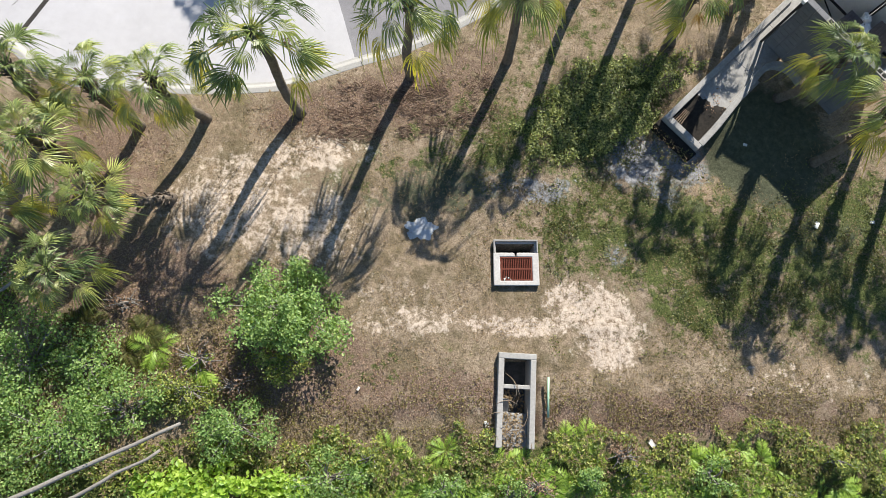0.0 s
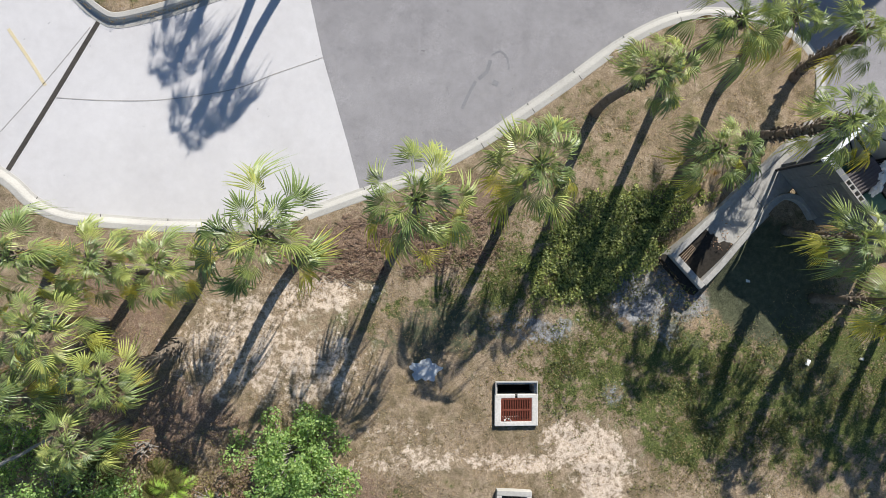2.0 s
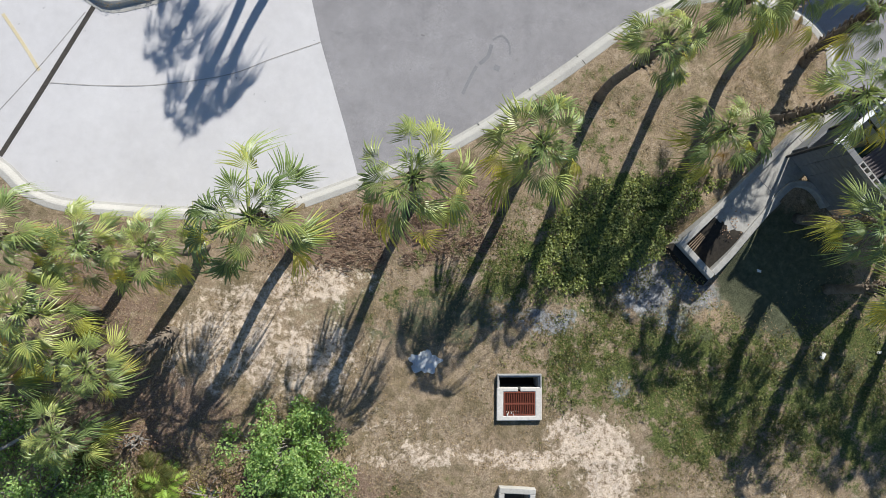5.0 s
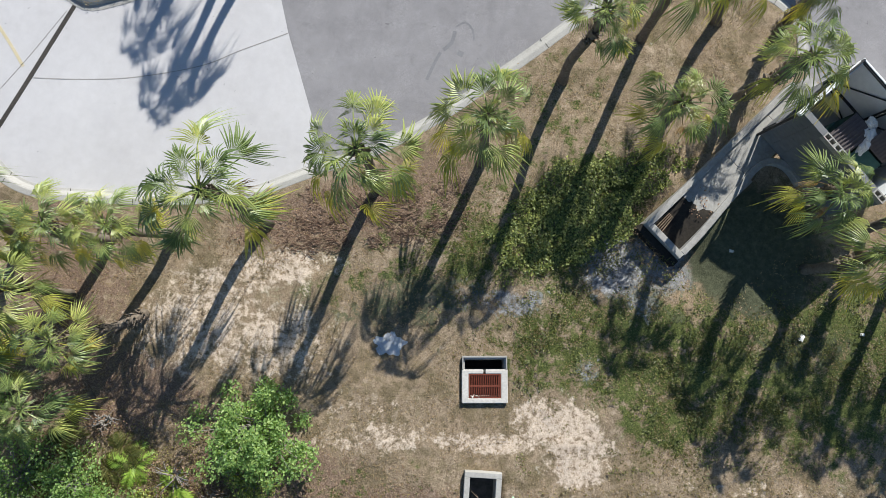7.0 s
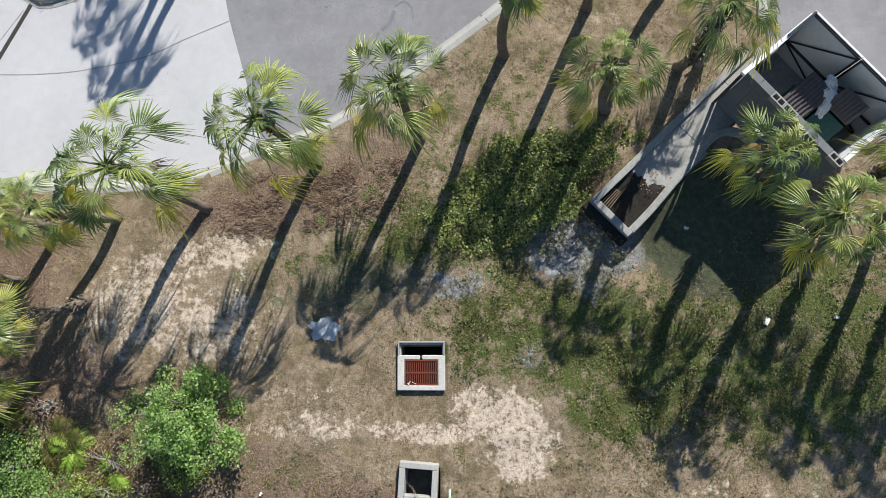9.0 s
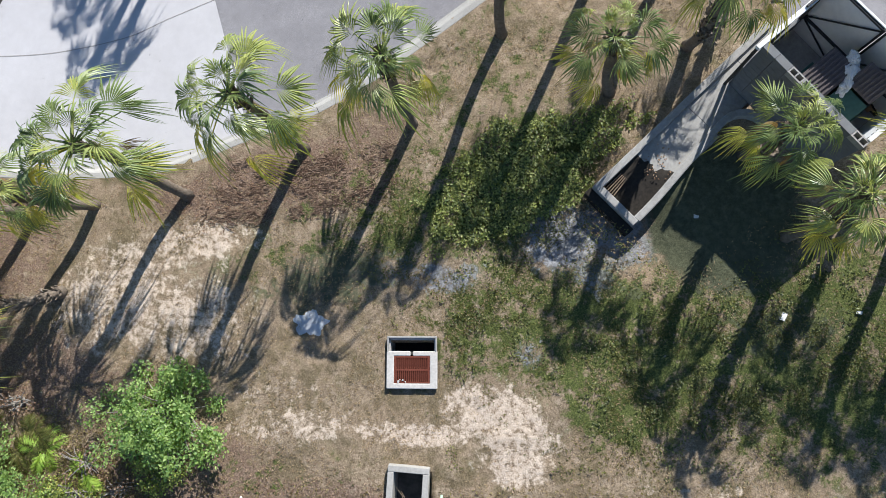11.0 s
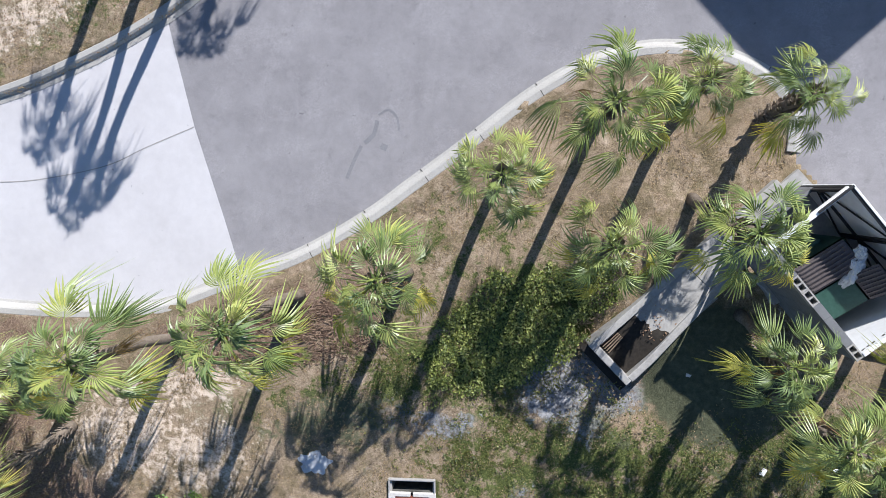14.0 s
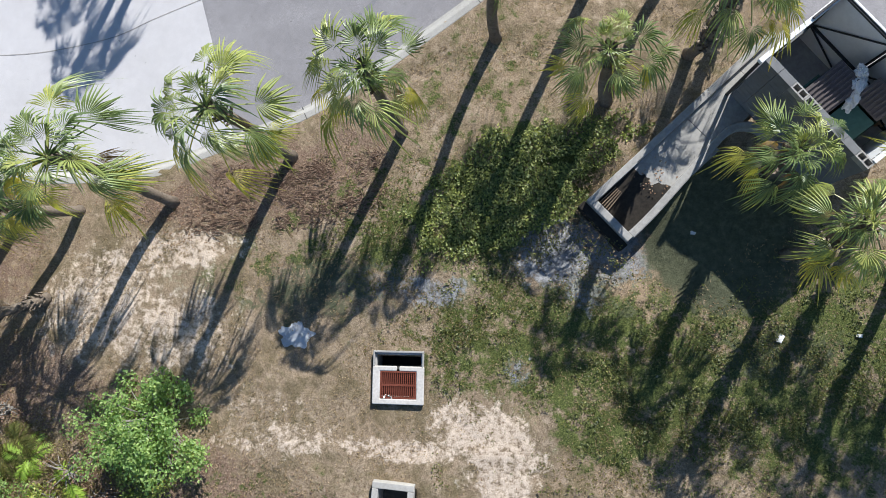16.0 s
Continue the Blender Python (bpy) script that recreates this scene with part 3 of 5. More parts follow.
strip("trench_drain", [(-12.36, 12.65), (-13.84, 9.98), (-15.05, 7.85)], 0.14, ROAD + 0.012, M["gap"], "dark slotted trench drain across the concrete drive", "drain")
strip("slab_joint", [(-13.8, 10.1), (-12.17, 10.05), (-10.45, 10.13), (-8.4, 10.5), (-7.1, 11.03), (-5.61, 11.6)], 0.03, ROAD + 0.008, M["seal"], "narrow grey joint in the concrete slab", "joint")
strip("slab_joint", [(-12.7, 12.3), (-13.95, 10.64), (-15.3, 9.0)], 0.025, ROAD + 0.008, M["seal"], "narrow grey joint beside the trench drain", "joint")
strip("painted_line", [(-15.1, 12.16), (-14.43, 11.17), (-14.0, 10.46)], 0.1, ROAD + 0.008, M["yellow"], "worn yellow paint line on concrete", "marking")
for k, pts in enumerate(([(-1.15, 10.1), (-0.9, 10.65), (-0.71, 11.0)], [(-0.62, 11.08), (-0.35, 11.32), (-0.24, 11.7)], [(-0.2, 11.85), (0.09, 12.0), (0.33, 11.75), (0.36, 11.4)], [(-0.16, 11.0), (0.02, 10.92)])):
    strip("tyre_mark", pts, (0.1, 0.12, 0.06, 0.17)[k], ROAD + 0.004, M["oil"], "faint dark tyre scuff on the asphalt", "marking")
run, due = 0.0, 0.0
for p, q in zip(KERB_LINE, KERB_LINE[1:]):
    run += (q - p).length
    if run < due or p.x < -16:
        continue
    due = run + 1.9
    d = (q - p).normalized()
    s = Vector((-d.y, d.x, 0))
    for a, b, z in ((0.225, 0.1, ROAD + 0.037), (-0.02, -0.195, 0.034)):
        strip("kerb_joint", [tuple((p + s * a)[:2]), tuple((p + s * b)[:2])], 0.018, z, M["gap"], "thin dark joint across the kerb", "joint")


# ---- leaf helper ----
def add_leaf(vs, fs, p, rng, size, tilt=1.0, up=None):
    """One folded diamond leaf at p."""
    d = Vector((rng.gauss(0, 1), rng.gauss(0, 1), rng.gauss(0, 0.5) * tilt)).normalized()
    n = (up or Vector((0, 0, 1))) + Vector((rng.gauss(0, 0.5), rng.gauss(0, 0.5), rng.gauss(0, 0.3))) * tilt
    s = d.cross(n).normalized()
    n = s.cross(d)
    L = size * rng.uniform(0.7, 1.3)
    i = len(vs)
    vs += [p, p + d * L * 0.5 + s * L * 0.3 + n * L * 0.07, p + d * L, p + d * L * 0.5 - s * L * 0.3 + n * L * 0.07]
    fs += [(i, i + 1, i + 2), (i, i + 2, i + 3)]


# ---- concrete drain inlet with its grate ----
def drain_inlet():
    t = thing("drain_inlet", "raised concrete storm inlet with rusty iron grate, standing in dry grass", "drain inlet", (-0.03, -0.06, 0.0))
    H = 0.14
    part("wall", block(0.0, 1.37, 0.0, 0.1, -1.0, H - 0.1), M["box"], t)
    part("wall", block(0.0, 0.08, 0.103, 1.36, -1.0, H - 0.1), M["flume"], t)
    part("wall", block(1.29, 1.37, 0.103, 1.36, -1.0, H - 0.1), M["box"], t)
    part("wall", block(0.083, 1.287, 1.3, 1.36, -1.0, H - 0.1), M["box"], t)
    part("floor", block(0.083, 1.287, 0.103, 1.297, -1.0, -0.7, 0), M["pit"], t, "dark silty bottom")
    part("weir_wall", block(0.083, 1.287, 0.9, 0.97, -0.7, H - 0.2), M["dark_grey"], t)
    bm = bmesh.new()
    xs, ys = (-0.02, 0.19, 0.645, 0.71, 1.18, 1.39), (-0.02, 0.13, 0.87, 1.0)
    grid = {(i, j): bm.verts.new((x, y, H - 0.1)) for i, x in enumerate(xs) for j, y in enumerate(ys)}
    for i in range(5):
        for j in range(3):
            if not (j == 1 and 0 < i < 4) and not (j == 2 and i == 2):
                bm.faces.new((grid[i, j], grid[i + 1, j], grid[i + 1, j + 1], grid[i, j + 1]))
    r = bmesh.ops.extrude_face_region(bm, geom=bm.faces[:])
    for v in r["geom"]:
        if isinstance(v, bmesh.types.BMVert):
            v.co.z = H
    bmesh.ops.recalc_face_normals(bm, faces=bm.faces)
    rim = [e for e in bm.edges if len(e.link_faces) == 2 and e.calc_face_angle() > 0.5]
    bmesh.ops.bevel(bm, geom=rim, offset=0.028, segments=3, affect="EDGES", profile=0.5, clamp_overlap=True)
    part("top_slab", bm, M["box"], t, "worn pale concrete top with rounded edges")
    for x0, x1, y0, y1 in ((-0.005, 0.035, 1.0, 1.36), (1.335, 1.375, 1.0, 1.36), (-0.005, 1.375, 1.363, 1.41)):
        part("rim", block(x0, x1, y0, y1, H - 0.1, H + 0.01, 0.01), M["flume"], t, "thin stained concrete rim")
    g = thing_part(t, "grate", "rusty red cast-iron grate")
    for x0, x1, y0, y1 in ((0.193, 1.177, 0.133, 0.175), (0.193, 1.177, 0.825, 0.867), (0.193, 0.235, 0.178, 0.822), (1.135, 1.177, 0.178, 0.822), (0.238, 1.132, 0.47, 0.52)):
        part("frame_bar", block(x0, x1, y0, y1, H - 0.1, H - 0.015, 0.004), M["rust"], g)
    bar = bm_mesh("bar", block(-0.013, 0.013, 0.0, 0.29, H - 0.09, H - 0.02, 0.003), M["rust"])
    for i in range(16):
        x = 0.268 + i * 0.0557
        part("bar", bar, None, g, m=pose(x, 0.179, 0))
        part("bar", bar, None, g, m=pose(x, 0.523, 0, 0, 0, 0))
    rng = random.Random(5)
    for i in range(10):
        bm = bmesh.new()
        bmesh.ops.create_icosphere(bm, subdivisions=1, radius=rng.uniform(0.012, 0.025))
        for v in bm.verts:
            v.co = v.co * rng.uniform(0.7, 1.2) + Vector((0, 0, 0.0))
        ob = part("pebble", bm, M["litter"])
        ob.location = (0.24 + rng.uniform(0, 0.25), 0.08 + rng.uniform(0, 0.1), H - 0.012)
        tagged(ob, "pale pebble lying on the rusty grate", "pebble", "pebbles on the grate")


def thing_part(parent, name, label=""):
    """A part that holds pieces of its own: an Empty under its thing."""
    ob = new(name)
    ob.empty_display_size = 0.1
    ob.parent = parent
    return tagged(ob, label)



drain_inlet()


def headwall_box():
    t = thing("culvert_box", "long open concrete culvert box with a cross bar, full of debris", "culvert", (0.04, -2.08, 0.0), -3.6)
    L, W, H = 2.72, 1.13, 0.22
    part("end_wall", block(0, W, -0.17, 0, -1.2, H, 0.02), M["cast"], t)
    part("side_wall", block(0, 0.17, -L, -0.173, -1.2, H, 0.02), M["cast"], t)
    part("side_wall", block(W - 0.17, W, -L, -0.173, -1.2, H, 0.02), M["cast"], t)
    part("cross_bar", block(0.173, W - 0.173, -1.04, -0.92, -0.05, H - 0.03, 0.02), M["cast"], t)
    # The floor is a darker concrete than the walls.
    part("floor", block(0.173, W - 0.173, -L, -0.173, -1.15, -0.62, 0), M["dark_grey"], t, "dark concrete floor")
    part("ledge", block(0.173, 0.42, -2.0, -1.35, -0.62, -0.3, 0.02), M["flume"], t, "fallen concrete block")
    part("sill", block(0.173, W - 0.173, -L, -1.75, -0.6, -0.12, 0.03), M["flume"], t, "silted sloping sill")
    rng = random.Random(3)
    vs, fs = [], []
    for i in range(420):
        x, y = rng.uniform(0.2, W - 0.2), rng.uniform(-L, -1.1)
        add_leaf(vs, fs, Vector((x, y, (-0.1 if y < -1.75 else -0.6) + rng.uniform(0, 0.06))), rng, 0.08, 0.4)
    tagged(part("debris", mesh_of("debris", vs, fs, M["straw"]), None, t), "dry leaves and straw washed in", kind="stuff")
    rng = random.Random(8)
    for i in range(9):
        x, y = rng.uniform(0.2, 0.95), rng.uniform(-2.6, -1.4)
        a = rng.uniform(0, 6.28)
        pts = [(x + k * 0.22 * math.cos(a + 0.25 * k), y + k * 0.22 * math.sin(a + 0.25 * k), 0.05 + 0.2 * k * (4 - k) / 4) for k in range(5)]
        vs, fs = tube_data(pts, [0.012, 0.011, 0.009, 0.007, 0.004], 5)
        ob = part("stick", mesh_of("stick", vs, fs, M["twig"]))
        ob.location = (0.04, -2.08, 0.0)
        tagged(ob, "thin bleached dead stick lying over the culvert", "stick", "sticks in the culvert")


headwall_box()


def green_stake():
    vs, fs = tube_data([(0, 0, 0), (0.01, 0.5, 0.03), (0.03, 1.15, 0.1)], [0.035, 0.035, 0.035], 10)
    ob = tagged(part("pipe", mesh_of("pipe", vs, fs, M["pipe"], True)), "pale green plastic pipe lying in the weeds", "pipe")
    ob.location = (1.46, -3.98, 0.12)


green_stake()


# ---- flume from the bin enclosure to its catch basin ----
FL = pose(5.64, 5.44, 0.0, 0, 0, 43.4)


def flume():
    t = thing("drainage_flume", "grey concrete flume with raised kerbs and an open silted catch basin", "flume", (5.64, 5.44, 0.0), 43.4)
    Z = 0.28
    bm = bmesh.new()
    box(bm, 0, 6.6, -0.2, 0, -0.6, Z, 0.025)
    part("left_kerb", bm, M["flume"], t)
    part("end_kerb", block(0, 0.2, -1.52, -0.203, -0.7, Z, 0.025), M["flume"], t)
    line = smooth_line([(0.203, -1.46), (1.0, -1.43), (2.0, -1.33), (3.0, -1.24), (3.7, -1.17), (4.15, -1.25), (4.45, -1.55), (4.55, -2.0), (4.45, -2.5)], 0.12)
    part("curved_kerb", swept(line, [(-0.1, -0.6), (0.1, -0.6), (0.1, Z - 0.02), (0.075, Z), (-0.075, Z), (-0.1, Z - 0.02)], M["flume"], "curved_kerb"), None, t)
    for x0, x1 in ((1.5, 3.42), (3.43, 5.3), (5.31, 7.2)):
        y0 = -1.4 if x1 < 3.5 else (-1.26 if x1 < 5.4 else -2.6)
        part("floor_slab", block(x0, x1, y0, -0.203, -0.2, Z - 0.12, 0.008), M["flume"], t)
    part("apron", block(4.95, 6.2, -2.3, -1.27, -0.3, Z - 0.1, 0.02), M["flume"], t)
    part("basin_floor", block(0.203, 1.497, -1.36, -0.203, -0.95, -0.2, 0), M["flume"], t)
    rng = random.Random(5)
    vs, fs = [], []
    for i in range(15):
        k = i / 14
        y = -1.352 + 1.14 * k
        front = 1.62 + 0.7 * max(0, 0.5 - k) + rng.uniform(-0.09, 0.09)
        for j in range(12):
            f = j / 11
            x = 0.206 + (front - 0.206) * f
            z = Z - 0.3 + 0.188 * min(1.0, (x - 0.2) / 1.28) ** 1.5 + 0.01 * abs(noise.noise((x * 6, y * 6, 3)))
            vs.append(Vector((x, y, z - 0.03 if j == 11 else z)))
    for i in range(14):
        for j in range(11):
            a = i * 12 + j
            fs.append((a, a + 1, a + 13, a + 12))
    part("silt", mesh_of("silt", vs, fs, M["pit"], True), None, t, "black wet silt")
    # Near-black strip, 0.24 wide, along the outer foot of the end kerb.
    part("base_skirt", block(-0.24, -0.003, -1.6, 0.04, -0.8, 0.05, 0.03), M["pit"], t, "black strip along the outer face")
    g = thing_part(t, "broken_grate", "corroded iron grate bars")
    bar2 = bm_mesh("bar", block(0, 0.58, -0.014, 0.014, 0, 0.04, 0.004), M["twig"])
    for i in range(5):
        part("bar", bar2, None, g, m=pose(0.26, -0.27 - 0.075 * i, Z - 0.27 + 0.012 * i, 0, -5, 2 * i))
    rng = random.Random(21)
    vs, fs = [], []
    for i in range(45):
        x, y = 1.3 + abs(rng.gauss(0, 0.5)), -0.75 + rng.gauss(0, 0.22)
        if 0.25 < x < 2.3 and -1.3 < y < -0.25:
            add_leaf(vs, fs, Vector((x, y, (Z - 0.11 if x > 1.5 else Z - 0.26 + 0.12 * x) + rng.uniform(0, 0.05))), rng, 0.06, 0.3)
    part("silt_leaves", mesh_of("silt_leaves", vs, fs, M["deadleaf"]), None, t, "washed-up dead leaves")


flume()


# ---- bin enclosure and the bin in it ----
ENC = (9.3, 8.35, 0.0)
ENC_TURN = 39.5


def enclosure():
    t = thing("bin_enclosure", "bin enclosure of block and white panel walls with steel gates", "enclosure", ENC, ENC_TURN)
    H, D, W = 2.55, 2.3, 3.4
    wall = thing_part(t, "block_wall", "grey hollow-block wall with open cores on top")
    n = 8
    w = (W - 0.12) / n
    for c in range(13):
        for k in range(n):
            y1 = -0.12 - k * w
            if c < 1 and k < 3:
                continue
            bm = bmesh.new()
            if c < 12 or k not in (2, 3, 7):
                box(bm, 0.0, 0.2, y1 - w + 0.004, y1 - 0.004, c * 0.195, c * 0.195 + 0.19, 0.006)
            else:
                for x0, x1, a, b in ((0.0, 0.035, y1 - w + 0.004, y1 - 0.004), (0.165, 0.2, y1 - w + 0.004, y1 - 0.004), (0.035, 0.165, y1 - 0.04, y1 - 0.004), (0.035, 0.165, y1 - w / 2 - 0.018, y1 - w / 2 + 0.018), (0.035, 0.165, y1 - w + 0.004, y1 - w + 0.04)):
                    box(bm, x0, x1, a, b, c * 0.195, c * 0.195 + 0.19)
            # Block grey is darkened to carry shade; only three open-core top blocks are paler.
            part("block", bm, M["flume" if c == 12 and k in (2, 3, 7) else "grey"], wall)
    part("side_wall", block(0.203, D, -W, -W + 0.1, 0.0, H, 0.01), M["white"], t, "sunlit white panel wall with slots")
    part("top_beam", block(-0.1, D - 0.04, -0.12, 0.0, H - 0.12, H, 0.01), M["white"], t, "white top beam")
    part("side_wall", block(0.203, D - 0.04, -0.1, -0.02, 0.0, 0.9, 0.01), M["grey"], t, "low grey side panel")
    for x in (-0.09, 1.1, D - 0.14):
        part("post", block(x, x + 0.08, -0.1, -0.02, 0.0 if x < 0 else 0.903, H - 0.123, 0.01), M["iron"], t)
    slot = bm_mesh("slot", block(-0.035, 0.035, -0.004, 0.004, -0.02, 0.02, 0.002), M["gap"])
    for i in (0, 1, 2, 4, 5, 7, 9, 10):
        part("slot", slot, None, t, m=pose(0.3 + 0.14 * i, -W + 0.105, H - 0.12))
    for k, (y0, y1) in enumerate(((-W + 0.02, -W / 2 - 0.01), (-W / 2 + 0.01, -0.02))):
        g = thing_part(t, "gate", "gate leaf with dark steel frame and braces")
        part("panel", block(D + 0.03, D + 0.06, y0, y1, 0.08, H, 0.004), M["white"], g)
        for z0, z1 in ((0.06, 0.12), (0.9, 0.96), (H - 0.06, H)):
            part("rail", block(D - 0.03, D + 0.027, y0, y1, z0, z1, 0.006), M["iron"], g)
        for ya in (y0, y1 - 0.06):
            part("post", block(D - 0.032, D + 0.025, ya, ya + 0.06, 0.05, H + 0.02, 0.006), M["iron"], g)
        part("cap", block(D + 0.02, D + 0.075, y0, y1, H + 0.002, H + 0.03, 0.006), M["white"], g)
        for a, b in ((Vector((D - 0.01, y0 + 0.05, 0.15)), Vector((D - 0.01, y1 - 0.05, 0.9))), (Vector((D - 0.01, y0 + 0.05, H - 0.1)), Vector((D - 0.01, y1 - 0.05, 0.96)))):
            vs, fs = tube_data([a, b], [0.022, 0.022], 6)
            part("brace", mesh_of("brace", vs, fs, M["iron"]), None, g)
    part("rail", block(1.4, D + 0.05, -0.09, -0.03, H + 0.003, H + 0.05, 0.008), M["iron"], t, "dark top rail")
    part("floor_pad", block(0.203, D + 0.1, -W + 0.103, -0.103, -0.35, 0.03, 0.01), M["flume"], t, "stained concrete floor")


enclosure()


def dumpster():
    e = pose(*ENC, 0, 0, ENC_TURN)
    o = e @ Vector((0.55, -2.85, 0.03))
    t = thing("dumpster", "dark green steel dumpster with grey ribbed plastic lids, overfull", "dumpster", tuple(o), ENC_TURN)
    tall = 1.35
    t.scale.z = tall
    bm = bmesh.new()
    vs = [bm.verts.new(p) for p in ((0, 0, 0.12), (1.2, 0, 0.12), (1.2, 1.65, 0.12), (0, 1.65, 0.12), (-0.06, 0, 0.95), (1.24, 0, 1.2), (1.24, 1.65, 1.2), (-0.06, 1.65, 0.95))]
    for f in ((3, 2, 1, 0), (0, 1, 5, 4), (1, 2, 6, 5), (2, 3, 7, 6), (3, 0, 4, 7)):
        bm.faces.new([vs[i] for i in f])
    bmesh.ops.solidify(bm, geom=bm.faces[:], thickness=0.03)
    part("body", bm, M["green"], t)
    part("lip", block(-0.1, -0.065, -0.03, 1.68, 0.88, 0.98, 0.01), M["green"], t)
    front = part("front_plate", block(0, 0.86, 0, 0.78, 0, 0.02, 0.004), M["green"], t, "bare green steel plate")
    front.matrix_local = pose(-0.04, 0.02, 0.97, 0, -11, 0)
    for y in (0.1, 1.45):
        part("foot", block(0.05, 1.15, y, y + 0.12, 0.0, 0.118, 0.01), M["iron"], t)
    for y0, y1 in ((-0.07, -0.005), (1.655, 1.72)):
        part("pocket", block(0.2, 1.0, y0, y1, 0.55, 0.72, 0.01), M["green"], t, "fork pocket")
    rib = bm_mesh("rib", block(0.04, 1.22, -0.02, 0.02, 0.032, 0.062, 0.008), M["lid"])
    short = bm_mesh("rib", block(0.03, 0.57, -0.02, 0.02, 0.032, 0.062, 0.008), M["lid"])
    for length, m, r in ((1.26, pose(-0.06, 0.87, 1.02, 0, -11, 0), rib), (0.6, pose(0.84, 0.03, 1.18, 0, -34, 0), short)):
        lid = part("lid", block(0, length, 0, 0.78, 0, 0.03, 0.008), M["lid"], t, "ribbed grey plastic lid")
        lid.matrix_local = m
        for i in range(7):
            part("rib", r, None, lid, m=pose(0, 0.07 + 0.107 * i, 0))
    turn = Matrix.Rotation(radians(ENC_TURN), 3, "Z")
    for x, y, z, rx, ry, deg in ((1.05, 0.92, 1.3, 0.34, 0.14, 35), (0.78, 0.74, 1.2, 0.22, 0.12, 20), (1.28, 1.14, 1.36, 0.15, 0.12, 80)):
        bm = bmesh.new()
        bmesh.ops.create_icosphere(bm, subdivisions=4, radius=1.0)
        for v in bm.verts:
            q = v.co.normalized() * 1.6 + Vector((x, y, z)) * 5
            k = 1 + 0.55 * noise.noise(q) + 0.45 * abs(noise.noise(q * 2.7)) - 0.3 * abs(noise.noise(q * 5.5))
            v.co = Vector((v.co.x * k * rx, v.co.y * k * ry, v.co.z * k * 0.13))
        ob = tagged(part("rubbish_bag", bm, M["bag"]), "crumpled white plastic bag on top of the bin", "bag", "bags on the bin")
        p = o + turn @ Vector((x, y, z * tall - 0.07))
        ob.matrix_world = pose(p.x, p.y, p.z, 0, 0, deg + ENC_TURN)
    for x, y, z, deg, s in ((1.85, -0.15, 0.03, 35, 0.34), (-0.28, 0.2, 0.03, 60, 0.3), (-0.25, -0.15, 0.03, 15, 0.26)):
        bm = block(-s / 2, s / 2, -s / 3, s / 3, 0.0, s * 0.6, 0.01)
        for y0, y1, a in ((-s / 3 - s / 4, -s / 3, 1), (s / 3, s / 3 + s / 4, -1)):
            box(bm, -s / 2, s / 2, y0, y1, s * 0.6 - 0.006, s * 0.6 + 0.004)
        p = o + turn @ Vector((x, y, 0))
        ob = tagged(part("cardboard_box", bm, M["card"]), "open brown cardboard box dropped beside the bin", "box", "boxes by the bin")
        ob.matrix_world = pose(p.x, p.y, z, 0, 0, deg)


dumpster()


# ---- palms ----
def frond_mesh(name, elev, mat, seed, petiole=0.7, blade=0.78, droop=0.5, vee=0.3, spread=85):
    """A fan leaf that leaves the crown along +x at the given elevation: petiole and folded segments, fused near the hub, that hang at their tips."""
    rng = random.Random(seed)
    vs, fs = [], []
    a = radians(elev)
    pts, p, d = [], Vector((0.05, 0, 0)), Vector((math.cos(a), 0, math.sin(a)))
    for i in range(5):
        pts.append(p.copy())
        d = (d + Vector((0, 0, -0.1 * droop))).normalized()
        p = p + d * petiole / 4
    tv, tf = tube_data(pts, [0.022, 0.017, 0.014, 0.012, 0.01], 4)
    vs += tv
    fs += tf
    hub, side = pts[-1], Vector((0, 1, 0))
    n = side.cross(d) * -1
    count = 18
    costa = blade * 0.22
    half = radians(spread) / (count - 1)
    split = rng.randrange(count)
    for k in range(count):
        f = 2 * k / (count - 1) - 1
        w = radians(spread) * f
        L = blade * (0.72 + 0.24 * math.cos(w * 0.8)) * rng.uniform(0.86, 1.1)
        root = hub + d * costa * (1 - abs(f))
        sag = droop * rng.uniform(0.55, 1.35)
        if rng.random() < 0.16:
            sag *= 1.9
        yaw = rng.gauss(0, 0.07) + (0.1 if k == split else 0.0)
        rows = []
        for r, wide, lift in ((0.03, 1.0, 0.3), (0.28, 1.0, 1.0), (0.5, 1.0, 1.1), (0.66, 0.84, 1.0), (0.84, 0.55, 0.7), (1.0, 0.06, 0.1)):
            free = max(0.0, r - 0.42)
            a = w + yaw * free * 2
            out = d * math.cos(a) + side * math.sin(a) + n * vee * abs(math.sin(w))
            across = side * math.cos(a) - d * math.sin(a)
            c = root + out * L * r + Vector((0, 0, -sag * L * (0.12 * r * r + 1.5 * free ** 1.5)))
            reach = L * min(r, 0.5) * math.tan(half) * wide
            rows.append((c - across * reach, c + n * reach * 1.1 * lift, c + across * reach))
        i = len(vs)
        for row in rows:
            vs += list(row)
        for j in range(len(rows) - 1):
            b = i + 3 * j
            fs.append((b, b + 1, b + 4, b + 3))
            fs.append((b + 1, b + 2, b + 5, b + 4))
    return mesh_of(name, vs, fs, mat)


